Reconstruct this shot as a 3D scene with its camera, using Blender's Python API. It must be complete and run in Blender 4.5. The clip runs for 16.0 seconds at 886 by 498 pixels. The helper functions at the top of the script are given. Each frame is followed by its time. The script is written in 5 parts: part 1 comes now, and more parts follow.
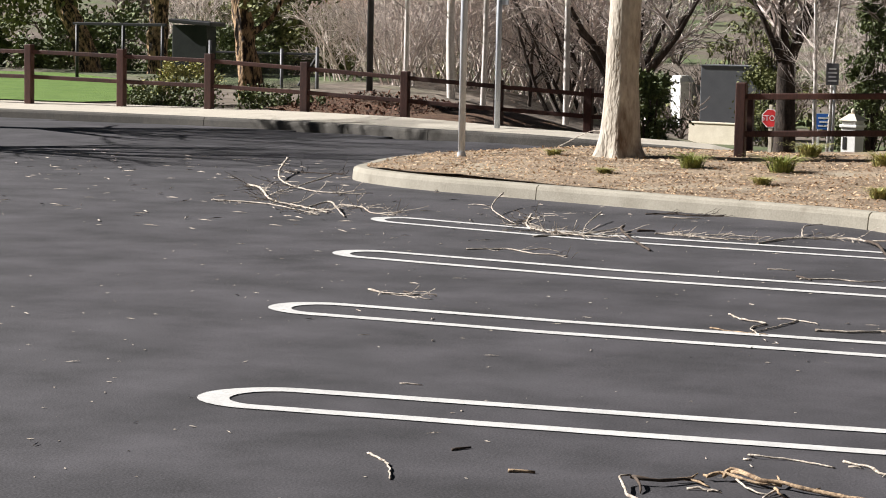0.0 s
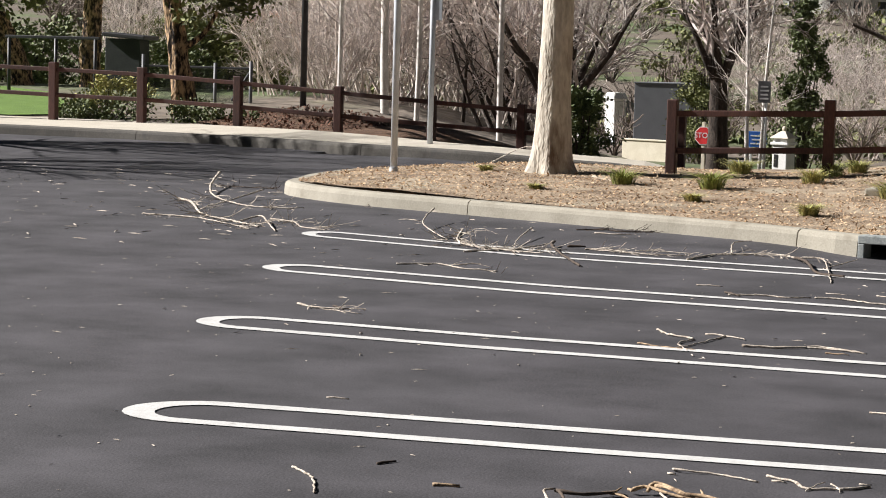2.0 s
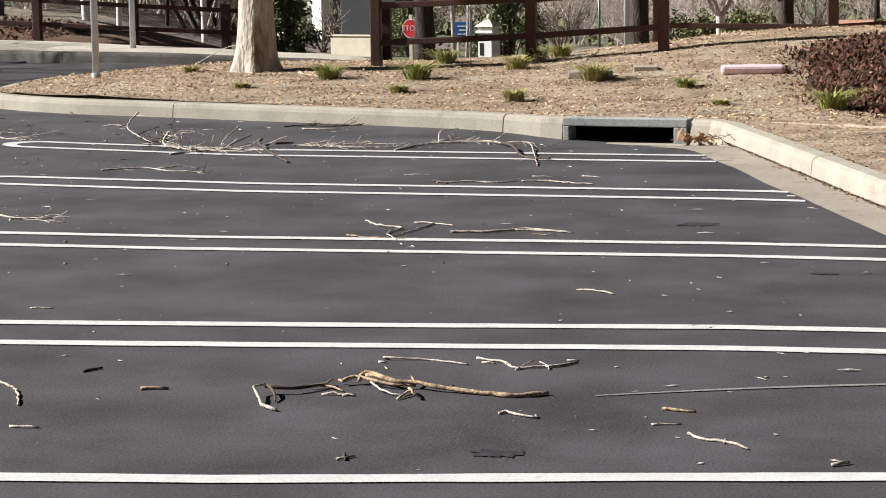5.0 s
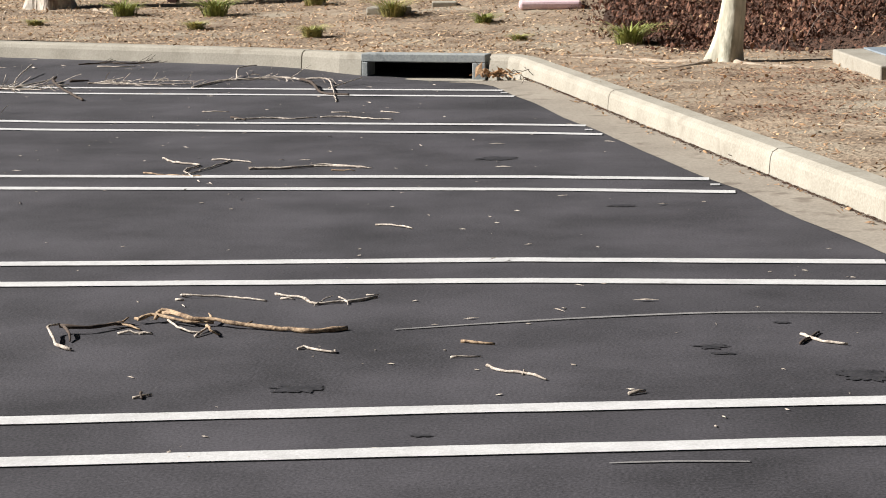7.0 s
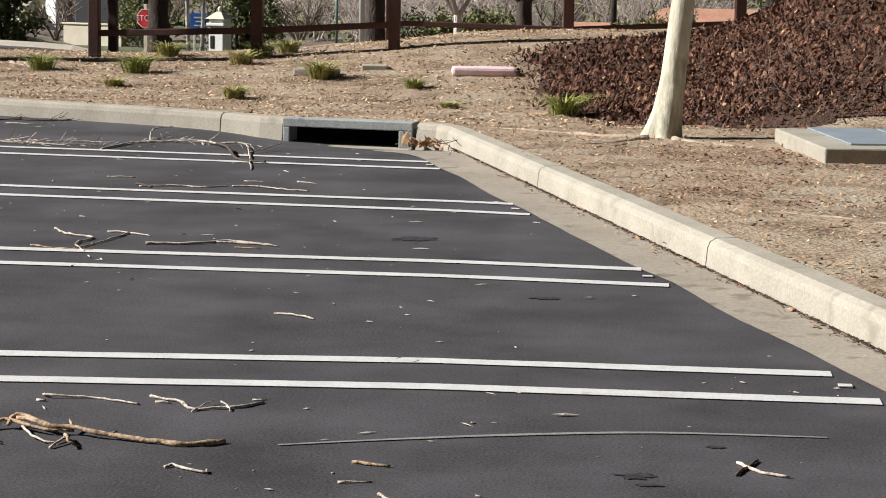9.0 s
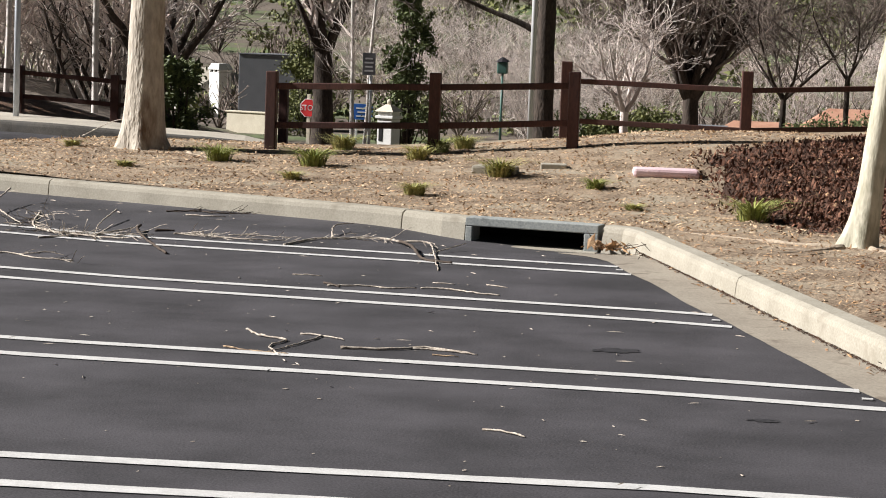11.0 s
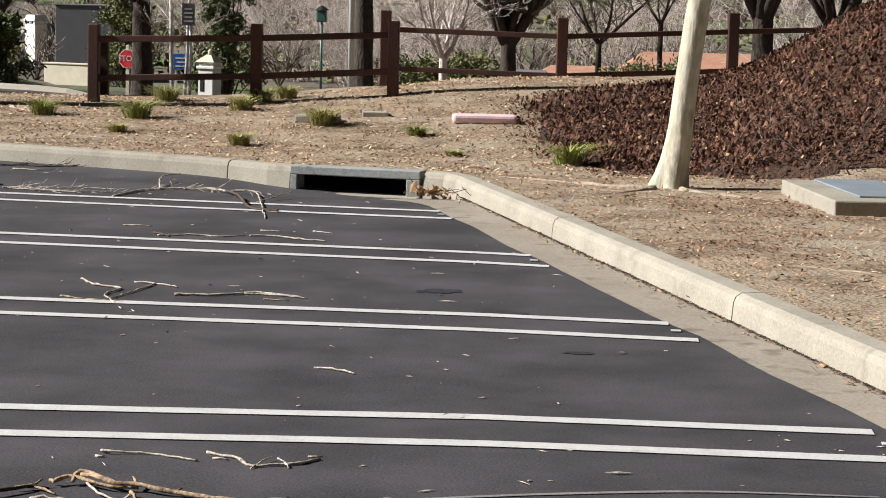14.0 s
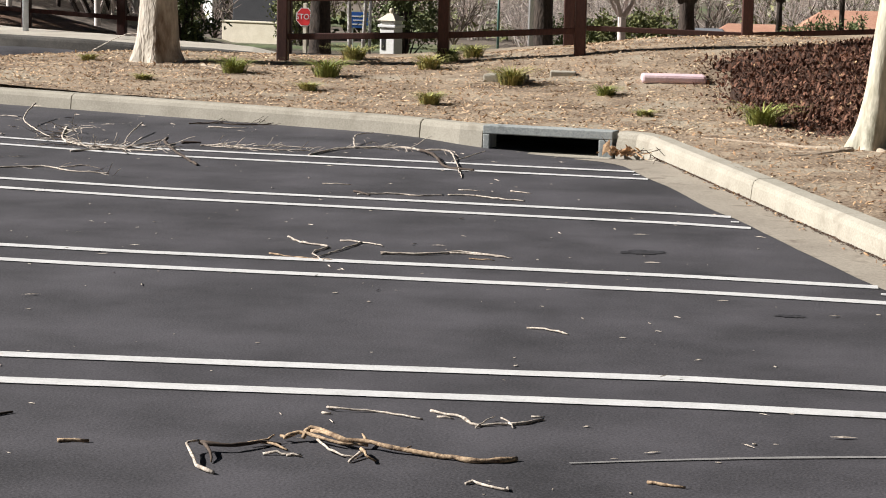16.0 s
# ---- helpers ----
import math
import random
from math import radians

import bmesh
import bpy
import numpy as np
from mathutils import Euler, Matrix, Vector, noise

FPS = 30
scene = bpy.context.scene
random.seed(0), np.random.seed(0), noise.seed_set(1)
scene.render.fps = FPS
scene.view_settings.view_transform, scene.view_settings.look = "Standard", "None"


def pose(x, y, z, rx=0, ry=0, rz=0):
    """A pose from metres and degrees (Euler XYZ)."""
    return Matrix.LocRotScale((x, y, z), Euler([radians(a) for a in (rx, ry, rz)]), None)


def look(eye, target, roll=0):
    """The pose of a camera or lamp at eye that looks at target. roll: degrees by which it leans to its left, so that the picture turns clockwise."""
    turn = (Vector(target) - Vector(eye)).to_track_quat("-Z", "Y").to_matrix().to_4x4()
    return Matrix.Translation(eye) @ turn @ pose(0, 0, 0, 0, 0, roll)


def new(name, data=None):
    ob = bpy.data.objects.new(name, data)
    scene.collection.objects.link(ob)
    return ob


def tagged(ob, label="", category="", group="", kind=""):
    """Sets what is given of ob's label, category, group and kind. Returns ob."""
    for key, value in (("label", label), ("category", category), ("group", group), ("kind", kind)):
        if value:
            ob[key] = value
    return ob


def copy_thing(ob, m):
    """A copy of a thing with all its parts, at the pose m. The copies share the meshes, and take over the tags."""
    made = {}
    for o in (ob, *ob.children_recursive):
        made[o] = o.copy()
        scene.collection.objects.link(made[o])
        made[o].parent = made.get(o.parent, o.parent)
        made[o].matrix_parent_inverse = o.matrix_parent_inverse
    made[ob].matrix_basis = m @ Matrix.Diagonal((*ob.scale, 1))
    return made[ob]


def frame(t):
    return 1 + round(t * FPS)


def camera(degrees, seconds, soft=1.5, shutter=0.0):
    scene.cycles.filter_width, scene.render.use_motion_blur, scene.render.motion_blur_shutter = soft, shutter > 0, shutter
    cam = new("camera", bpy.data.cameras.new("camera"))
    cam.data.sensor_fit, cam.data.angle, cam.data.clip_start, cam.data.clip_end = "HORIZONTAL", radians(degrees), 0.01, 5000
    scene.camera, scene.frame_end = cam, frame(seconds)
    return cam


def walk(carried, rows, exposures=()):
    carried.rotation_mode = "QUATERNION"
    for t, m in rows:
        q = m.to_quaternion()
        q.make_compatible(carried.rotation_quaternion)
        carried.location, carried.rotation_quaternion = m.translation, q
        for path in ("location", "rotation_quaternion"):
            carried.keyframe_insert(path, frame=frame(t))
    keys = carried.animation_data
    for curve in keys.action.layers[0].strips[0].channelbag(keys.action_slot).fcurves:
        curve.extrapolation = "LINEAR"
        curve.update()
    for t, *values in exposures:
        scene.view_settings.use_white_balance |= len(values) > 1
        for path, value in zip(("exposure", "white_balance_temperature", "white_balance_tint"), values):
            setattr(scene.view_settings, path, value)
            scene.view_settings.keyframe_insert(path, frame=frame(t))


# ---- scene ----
from mathutils import geometry

cam = camera(23.2, 16.0, soft=1.0)
PATH = [
    (0, (0.799, -0.819, 1.609), (0.082, 1.038, 1.416), 1.1),
    (0.5, (0.813, -0.825, 1.599), (0.074, 1.025, 1.422), 1.5),
    (1, (0.828, -0.818, 1.596), (0.104, 1.038, 1.422), 1.6),
    (1.5, (0.837, -0.794, 1.603), (0.143, 1.073, 1.427), 1.6),
    (2, (0.831, -0.806, 1.601), (0.17, 1.073, 1.424), 1.5),
    (2.5, (0.83, -0.812, 1.606), (0.205, 1.079, 1.423), 1.0),
    (3, (0.858, -0.792, 1.592), (0.274, 1.11, 1.393), 0.3),
    (3.5, (0.878, -0.787, 1.588), (0.339, 1.126, 1.367), -0.4),
    (4, (0.879, -0.767, 1.583), (0.384, 1.156, 1.342), -0.9),
    (4.2, (0.882, -0.735, 1.577), (0.405, 1.191, 1.329), -1.0),
    (6.3, (0.853, -0.687, 1.552), (0.568, 1.27, 1.253), -0.5),
    (6.5, (0.859, -0.694, 1.548), (0.595, 1.265, 1.241), -0.6),
    (7, (0.884, -0.653, 1.542), (0.657, 1.307, 1.215), -0.8),
    (7.5, (0.88, -0.559, 1.541), (0.676, 1.402, 1.201), -0.8),
    (8, (0.908, -0.417, 1.538), (0.716, 1.546, 1.202), -0.5),
    (8.5, (0.927, -0.071, 1.525), (0.726, 1.894, 1.208), 0.1),
    (9, (0.914, 0.255, 1.547), (0.744, 2.229, 1.274), 1.0),
    (9.5, (0.858, 0.437, 1.571), (0.581, 2.405, 1.349), 1.1),
    (9.7, (0.819, 0.642, 1.564), (0.469, 2.6, 1.358), 1.1),
    (11.8, (0.539, 0.49, 1.624), (0.281, 2.464, 1.432), 2.9),
    (12, (0.559, 0.375, 1.64), (0.327, 2.351, 1.441), 2.7),
    (12.5, (0.471, 0.149, 1.663), (0.292, 2.129, 1.445), 2.3),
    (13, (0.426, 0.054, 1.657), (0.283, 2.036, 1.429), 1.9),
    (13.5, (0.551, 0.079, 1.631), (0.418, 2.061, 1.399), 1.7),
    (14, (0.632, 0.137, 1.623), (0.487, 2.118, 1.387), 1.4),
    (14.5, (0.611, 0.093, 1.633), (0.441, 2.071, 1.385), 1.1),
    (15, (0.505, 0.002, 1.635), (0.304, 1.973, 1.368), 0.9),
    (15.5, (0.427, -0.025, 1.636), (0.182, 1.94, 1.358), 1.0),
    (16, (0.44, 0.079, 1.635), (0.142, 2.037, 1.357), 1.3),
]
walk(cam, [(t, look(eye, target, roll)) for t, eye, target, roll in PATH],
     exposures=[(0, 0.99), (4.0, 0.98), (7.0, 0.87), (8.5, 0.90), (9.0, 0.74), (9.7, 0.76), (12.0, 0.82), (14.0, 0.70), (16.0, 0.84)])

# ---------------------------------------------------------------- world, sun
world = bpy.data.worlds.new("sky")
scene.world = world
world.use_nodes = True
sky_nodes = world.node_tree
sky = sky_nodes.nodes.new("ShaderNodeTexSky")
sky.sky_type, sky.sun_disc = "NISHITA", False
SUN_ELEV, SUN_AZ = radians(35), radians(-97)   # azimuth from +y towards +x
sky.sun_elevation, sky.sun_rotation = SUN_ELEV, SUN_AZ
sky_nodes.links.new(sky.outputs[0], sky_nodes.nodes["Background"].inputs[0])
sky_nodes.nodes["Background"].inputs[1].default_value = 0.0075
sun = new("sun", bpy.data.lights.new("sun", "SUN"))
sun.data.energy, sun.data.angle, sun.data.color = 5.0, radians(0.53), (1.0, 0.975, 0.95)
sun_way = Vector((math.sin(SUN_AZ) * math.cos(SUN_ELEV), math.cos(SUN_AZ) * math.cos(SUN_ELEV), math.sin(SUN_ELEV)))
sun.matrix_world = look(sun_way * 40, (0, 0, 0))

# ---------------------------------------------------------------- materials


def material(name, a, b, scale=3.0, rough=0.85, bump=0.3, fine=60.0, spread=0.0, metal=0.0, stretch=(1, 1, 1), spots=None, low=0.35, high=0.65,
             spot_scale=6.0, spot_from=0.6, use_object=False, bump_size=0.01):
    """Two noises mix the colours a and b, a fine one gives the relief; spots: a third colour in patches; spread: difference from piece to piece."""
    m = bpy.data.materials.new(name)
    m.use_nodes = True
    nt = m.node_tree
    bsdf = nt.nodes["Principled BSDF"]
    co = nt.nodes.new("ShaderNodeTexCoord")
    if use_object:
        src = co.outputs["Object"]
    else:
        src = nt.nodes.new("ShaderNodeNewGeometry").outputs["Position"]
    mp = nt.nodes.new("ShaderNodeMapping")
    mp.inputs["Scale"].default_value = stretch
    nt.links.new(src, mp.inputs[0])

    def tex(s, detail=7.0):
        n = nt.nodes.new("ShaderNodeTexNoise")
        n.inputs["Scale"].default_value, n.inputs["Detail"].default_value, n.inputs["Roughness"].default_value = s, detail, 0.6
        nt.links.new(mp.outputs[0], n.inputs["Vector"])
        return n.outputs[0]

    def ramp(v, lo, hi):
        r = nt.nodes.new("ShaderNodeMapRange")
        r.inputs[1].default_value, r.inputs[2].default_value = lo, hi
        nt.links.new(v, r.inputs[0])
        return r.outputs[0]

    def mix(fac, c1, c2):
        x = nt.nodes.new("ShaderNodeMix")
        x.data_type = "RGBA"
        nt.links.new(fac, x.inputs[0])
        for c, i in ((c1, 6), (c2, 7)):
            if isinstance(c, tuple):
                x.inputs[i].default_value = (*c, 1)
            else:
                nt.links.new(c, x.inputs[i])
        return x.outputs[2]

    coarse, grain = tex(scale), tex(fine, 2.0)
    add = nt.nodes.new("ShaderNodeMath")
    add.operation = "MULTIPLY_ADD"
    add.inputs[1].default_value = 0.5
    nt.links.new(grain, add.inputs[0])
    half = nt.nodes.new("ShaderNodeMath")
    half.operation = "MULTIPLY"
    half.inputs[1].default_value = 0.5
    nt.links.new(coarse, half.inputs[0])
    nt.links.new(half.outputs[0], add.inputs[2])
    colour = mix(ramp(add.outputs[0], low, high), a, b)
    if spots:
        colour = mix(ramp(tex(spot_scale, 5.0), spot_from, spot_from + 0.12), colour, spots)
    if spread:
        info = nt.nodes.new("ShaderNodeObjectInfo")
        isl = nt.nodes.new("ShaderNodeNewGeometry")
        s = nt.nodes.new("ShaderNodeMath")
        nt.links.new(info.outputs["Random"], s.inputs[0])
        nt.links.new(isl.outputs["Random Per Island"], s.inputs[1])
        fr = nt.nodes.new("ShaderNodeMath")
        fr.operation = "FRACT"
        nt.links.new(s.outputs[0], fr.inputs[0])
        hsv = nt.nodes.new("ShaderNodeHueSaturation")
        rr = nt.nodes.new("ShaderNodeMapRange")
        rr.inputs[3].default_value, rr.inputs[4].default_value = 1 - spread, 1 + spread
        nt.links.new(fr.outputs[0], rr.inputs[0])
        nt.links.new(rr.outputs[0], hsv.inputs["Value"])
        nt.links.new(colour, hsv.inputs["Color"])
        colour = hsv.outputs[0]
    nt.links.new(colour, bsdf.inputs["Base Color"])
    bsdf.inputs["Roughness"].default_value = rough
    bsdf.inputs["Metallic"].default_value = metal
    if bump:
        bn = nt.nodes.new("ShaderNodeBump")
        bn.inputs["Strength"].default_value, bn.inputs["Distance"].default_value = bump, bump_size
        nt.links.new(grain, bn.inputs["Height"])
        nt.links.new(bn.outputs[0], bsdf.inputs["Normal"])
    return m


M_ASPHALT = material("asphalt", (0.0150, 0.0138, 0.0155), (0.079, 0.073, 0.081), 1.3, 0.8, 0.5, 95, spots=(0.084, 0.080, 0.086), spot_scale=42, spot_from=0.64, bump_size=0.004, low=0.37, high=0.63)
M_PAINT = material("white_paint", (0.46, 0.45, 0.435), (0.66, 0.65, 0.635), 7, 0.7, 0.4, 110, spots=(0.34, 0.33, 0.31), spot_scale=11, spot_from=0.64, bump_size=0.004)
M_CONC = material("concrete", (0.265, 0.24, 0.19), (0.41, 0.375, 0.31), 2.5, 0.9, 0.4, 70, spots=(0.25, 0.22, 0.172), spot_scale=3.5, spot_from=0.58, spread=0.06, bump_size=0.004)
M_WALK = material("sun_bleached_concrete", (0.40, 0.355, 0.29), (0.56, 0.51, 0.43), 2.0, 0.9, 0.3, 60, spots=(0.34, 0.30, 0.24), spot_scale=2.5, spot_from=0.6, bump_size=0.004)
M_GUTTER = material("gutter_concrete", (0.23, 0.195, 0.155), (0.38, 0.335, 0.27), 2.0, 0.9, 0.4, 60, spots=(0.19, 0.155, 0.12), spot_scale=4, spot_from=0.55, spread=0.06, bump_size=0.004)
M_DRAIN = material("drain_concrete", (0.22, 0.24, 0.24), (0.40, 0.41, 0.39), 4, 0.9, 0.4, 60, spots=(0.12, 0.13, 0.13), spot_scale=5, spot_from=0.56, bump_size=0.004)
# far kerb: the shade on its street face is put into this dark colour
M_KERB_SHADED = material("shade_darkened_concrete", (0.055, 0.05, 0.045), (0.12, 0.108, 0.092), 2.5, 0.9, 0.4, 60, spots=(0.07, 0.065, 0.06), spot_scale=3, spot_from=0.55, spread=0.06)
M_BLADE = material("bright_grass_blades", (0.15, 0.19, 0.035), (0.36, 0.36, 0.11), 6, 0.75, 0, 20, spread=0.4)
# near-black colour stands in for the shade inside openings
M_DARK = material("void_shade", (0.006, 0.006, 0.006), (0.012, 0.012, 0.012), 3, 0.95, 0)
M_SOIL = material("dry_soil", (0.125, 0.082, 0.050), (0.40, 0.305, 0.21), 2.2, 0.95, 1.0, 34, spots=(0.34, 0.285, 0.21), spot_scale=1.1, spot_from=0.52, bump_size=0.02, low=0.38, high=0.6)
M_ROOT = material("weathered_root", (0.24, 0.18, 0.13), (0.50, 0.41, 0.31), 6, 0.95, 0.8, 40, spots=(0.13, 0.09, 0.06), spot_scale=5, spot_from=0.58, bump_size=0.01)
M_MULCH = material("red_mulch", (0.05, 0.026, 0.014), (0.20, 0.108, 0.06), 3.0, 0.95, 0.9, 30, bump_size=0.05)
M_LAWN = material("lawn_grass", (0.08, 0.15, 0.02), (0.16, 0.26, 0.045), 2.0, 0.9, 0.9, 40, bump_size=0.04)
M_HILL = material("hillside", (0.085, 0.066, 0.05), (0.19, 0.152, 0.12), 0.09, 0.95, 0.5, 1.6, spots=(0.10, 0.135, 0.05), spot_scale=0.05, spot_from=0.5, bump_size=0.5)
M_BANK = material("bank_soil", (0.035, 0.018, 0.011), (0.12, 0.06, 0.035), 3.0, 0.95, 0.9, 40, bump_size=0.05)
M_RAIL = material("brown_stained_wood", (0.036, 0.013, 0.010), (0.095, 0.034, 0.024), 2.5, 0.65, 0.4, 50, spread=0.15, stretch=(1, 1, 0.25), bump_size=0.004)
M_PALE = material("pale_smooth_bark", (0.36, 0.31, 0.25), (0.66, 0.60, 0.51), 3.0, 0.9, 0.9, 22, spots=(0.17, 0.115, 0.08), spot_scale=2.6, spot_from=0.54, stretch=(1, 1, 0.32), use_object=True, bump_size=0.03)
M_PALE2 = material("pale_yellowish_bark", (0.36, 0.335, 0.24), (0.66, 0.62, 0.50), 4.0, 0.85, 0.6, 22, spots=(0.25, 0.235, 0.17), spot_scale=4.5, spot_from=0.55, stretch=(1, 1, 0.35), use_object=True, bump_size=0.015)
M_BARK = material("dark_bark", (0.02, 0.015, 0.012), (0.085, 0.062, 0.048), 6, 0.95, 0.9, 26, stretch=(1, 1, 0.35), use_object=True, bump_size=0.03)
M_ROUGH = material("furrowed_bark", (0.022, 0.013, 0.009), (0.50, 0.33, 0.19), 7, 0.95, 1.0, 16, stretch=(1, 1, 0.4), use_object=True, bump_size=0.08, low=0.45, high=0.57)
M_WHITEBARK = material("white_bark", (0.55, 0.50, 0.46), (0.82, 0.78, 0.74), 8, 0.8, 0.4, 30, spots=(0.12, 0.10, 0.09), spot_scale=9, spot_from=0.63, stretch=(1, 1, 0.6), use_object=True)
M_TWIG = material("grey_brown_twigs", (0.42, 0.36, 0.33), (0.74, 0.65, 0.60), 2, 0.95, 0, 20, spread=0.4)
M_BRUSH = material("dull_brown_brush", (0.09, 0.070, 0.060), (0.25, 0.20, 0.17), 2, 0.95, 0, 20, spread=0.45)
M_STICK = material("dry_stick", (0.17, 0.105, 0.06), (0.54, 0.39, 0.245), 16, 0.85, 0.7, 70, spots=(0.08, 0.05, 0.032), spot_scale=22, spot_from=0.56, bump_size=0.006, low=0.4, high=0.6)
M_STICKP = material("bleached_stick", (0.27, 0.22, 0.175), (0.66, 0.58, 0.49), 16, 0.85, 0.7, 70, spots=(0.12, 0.09, 0.065), spot_scale=24, spot_from=0.58, bump_size=0.006, low=0.4, high=0.6)
M_STICKD = material("dark_stick", (0.03, 0.02, 0.015), (0.10, 0.07, 0.05), 9, 0.85, 0.5, 60, bump_size=0.004)
M_LEAF = material("dry_leaves", (0.20, 0.10, 0.05), (0.55, 0.36, 0.20), 8, 0.9, 0, 50, spread=0.5)
M_CHIP = material("wood_chips", (0.34, 0.21, 0.12), (0.70, 0.54, 0.36), 8, 0.9, 0, 50, spread=0.5)
M_REDLEAF = material("reddish_leaf_crumbs", (0.13, 0.065, 0.04), (0.30, 0.165, 0.10), 8, 0.9, 0, 50, spread=0.4)
M_IVY = material("dead_groundcover", (0.06, 0.026, 0.015), (0.19, 0.085, 0.05), 6, 0.9, 0, 40, spread=0.6)
M_GREEN = material("green_leaves", (0.05, 0.072, 0.022), (0.15, 0.175, 0.058), 4, 0.7, 0, 30, spread=0.5)
M_PINE = material("olive_foliage", (0.075, 0.088, 0.03), (0.23, 0.235, 0.085), 2, 0.8, 0, 20, spread=0.5)
M_TUFT = material("grass_tuft", (0.16, 0.19, 0.04), (0.52, 0.45, 0.18), 6, 0.8, 0, 20, spread=0.4)
M_STEEL = material("galvanised_steel", (0.46, 0.49, 0.53), (0.62, 0.65, 0.69), 6, 0.5, 0.1, 60)
M_BLACK = material("black_metal", (0.012, 0.011, 0.014), (0.03, 0.028, 0.032), 5, 0.5, 0.1, 60)
M_WHITE = material("white_render", (0.66, 0.65, 0.62), (0.82, 0.81, 0.78), 3, 0.85, 0.3, 40)
M_CREAM = material("cream_render", (0.55, 0.49, 0.38), (0.70, 0.64, 0.52), 3, 0.9, 0.3, 40)
M_SLATE = material("slate_grey_panel", (0.125, 0.132, 0.147), (0.17, 0.178, 0.193), 2, 0.8, 0.3, 30)
M_TILE = material("terracotta_tiles", (0.34, 0.16, 0.10), (0.50, 0.28, 0.19), 2, 0.9, 0.5, 12)
M_RED = material("red_sign", (0.55, 0.015, 0.02), (0.65, 0.03, 0.03), 4, 0.5, 0)
M_BLUE = material("blue_sign", (0.02, 0.10, 0.42), (0.03, 0.16, 0.55), 4, 0.5, 0)
M_SIGNW = material("sign_white", (0.74, 0.74, 0.74), (0.8, 0.8, 0.8), 4, 0.5, 0)
M_SIGNG = material("sign_grey", (0.10, 0.10, 0.11), (0.16, 0.16, 0.17), 4, 0.5, 0)
M_PINK = material("pink_stone", (0.62, 0.43, 0.46), (0.78, 0.59, 0.61), 4, 0.85, 0.4, 50)
M_MESH = material("dark_windscreen", (0.012, 0.016, 0.015), (0.035, 0.04, 0.036), 3, 0.9, 0.3, 60)
M_GLASS = material("window_glass", (0.03, 0.035, 0.04), (0.05, 0.055, 0.06), 2, 0.15, 0)
M_LIDS = material("blue_grey_steel_lid", (0.24, 0.29, 0.33), (0.36, 0.41, 0.45), 4, 0.5, 0.3, 50, metal=0.3)

# ---------------------------------------------------------------- mesh helpers


def part(name, bm, mat, parent=None, label="", kind=""):
    """Links a bmesh, or (verts, faces), as one mesh object under a thing or a part."""
    me = bpy.data.meshes.new(name)
    if isinstance(bm, tuple):
        me.from_pydata([tuple(v) for v in bm[0]], [], bm[1])
        me.update()
    else:
        bm.to_mesh(me)
        bm.free()
    me.materials.append(mat)
    ob = new(name, me)
    ob.parent = parent
    return tagged(ob, label=label, kind=kind)


def smooth(ob):
    for p in ob.data.polygons:
        p.use_smooth = True
    return ob


def thing(name, at, label, category, group=""):
    ob = new(name)
    ob.empty_display_size = 0.1
    ob.location = at
    return tagged(ob, label, category, group)


def box(sx, sy, sz, at=(0, 0, 0), bevel=0.0, turn=None):
    """A box that stands on at, its sides bevelled."""
    bm = bmesh.new()
    bmesh.ops.create_cube(bm, size=1)
    bmesh.ops.scale(bm, vec=(sx, sy, sz), verts=bm.verts)
    if bevel:
        bmesh.ops.bevel(bm, geom=bm.edges[:], offset=bevel, segments=2, affect="EDGES", profile=0.5)
    bmesh.ops.translate(bm, vec=(0, 0, sz / 2), verts=bm.verts)
    if turn:
        bmesh.ops.rotate(bm, matrix=turn, verts=bm.verts)
    bmesh.ops.translate(bm, vec=at, verts=bm.verts)
    return bm


def tube(acc, pts, radii, sides=5):
    """Adds a tapered tube along pts to acc = (verts, faces)."""
    vs, fs = acc
    base = len(vs)
    n = len(pts)
    for i, p in enumerate(pts):
        p = Vector(p)
        d = (Vector(pts[min(i + 1, n - 1)]) - Vector(pts[max(i - 1, 0)])).normalized()
        u = d.orthogonal().normalized() if abs(d.z) > 0.9 else d.cross(Vector((0, 0, 1))).normalized()
        w = d.cross(u)
        for k in range(sides):
            a = 2 * math.pi * k / sides
            vs.append(p + (u * math.cos(a) + w * math.sin(a)) * radii[i])
    for i in range(n - 1):
        for k in range(sides):
            a, b = base + i * sides + k, base + i * sides + (k + 1) % sides
            fs.append((a, b, b + sides, a + sides))
    fs.append(tuple(base + k for k in reversed(range(sides))))
    fs.append(tuple(base + (n - 1) * sides + k for k in range(sides)))


def pole(r0, r1, h, sides=16, at=(0, 0, 0)):
    acc = ([], [])
    tube(acc, [Vector(at), Vector(at) + Vector((0, 0, h))], [r0, r1], sides)
    return acc


def polyline(pts, step):
    """Points every step or so along a smooth curve through pts."""
    out = []
    n = len(pts)
    for i in range(n - 1):
        p0, p1, p2, p3 = (Vector(pts[max(0, min(n - 1, i + k))]) for k in (-1, 0, 1, 2))
        m = max(1, round((p2 - p1).length / step))
        for j in range(m):
            t = j / m
            out.append(0.5 * ((2 * p1) + (p2 - p0) * t + (2 * p0 - 5 * p1 + 4 * p2 - p3) * t * t + (3 * p1 - p0 - 3 * p2 + p3) * t ** 3))
    out.append(Vector(pts[-1]))
    return out


def normals2d(line):
    """For each point of a line in plan the unit vector to its left."""
    out = []
    for i in range(len(line)):
        d = line[min(i + 1, len(line) - 1)] - line[max(i - 1, 0)]
        out.append(Vector((-d.y, d.x)).normalized())
    return out


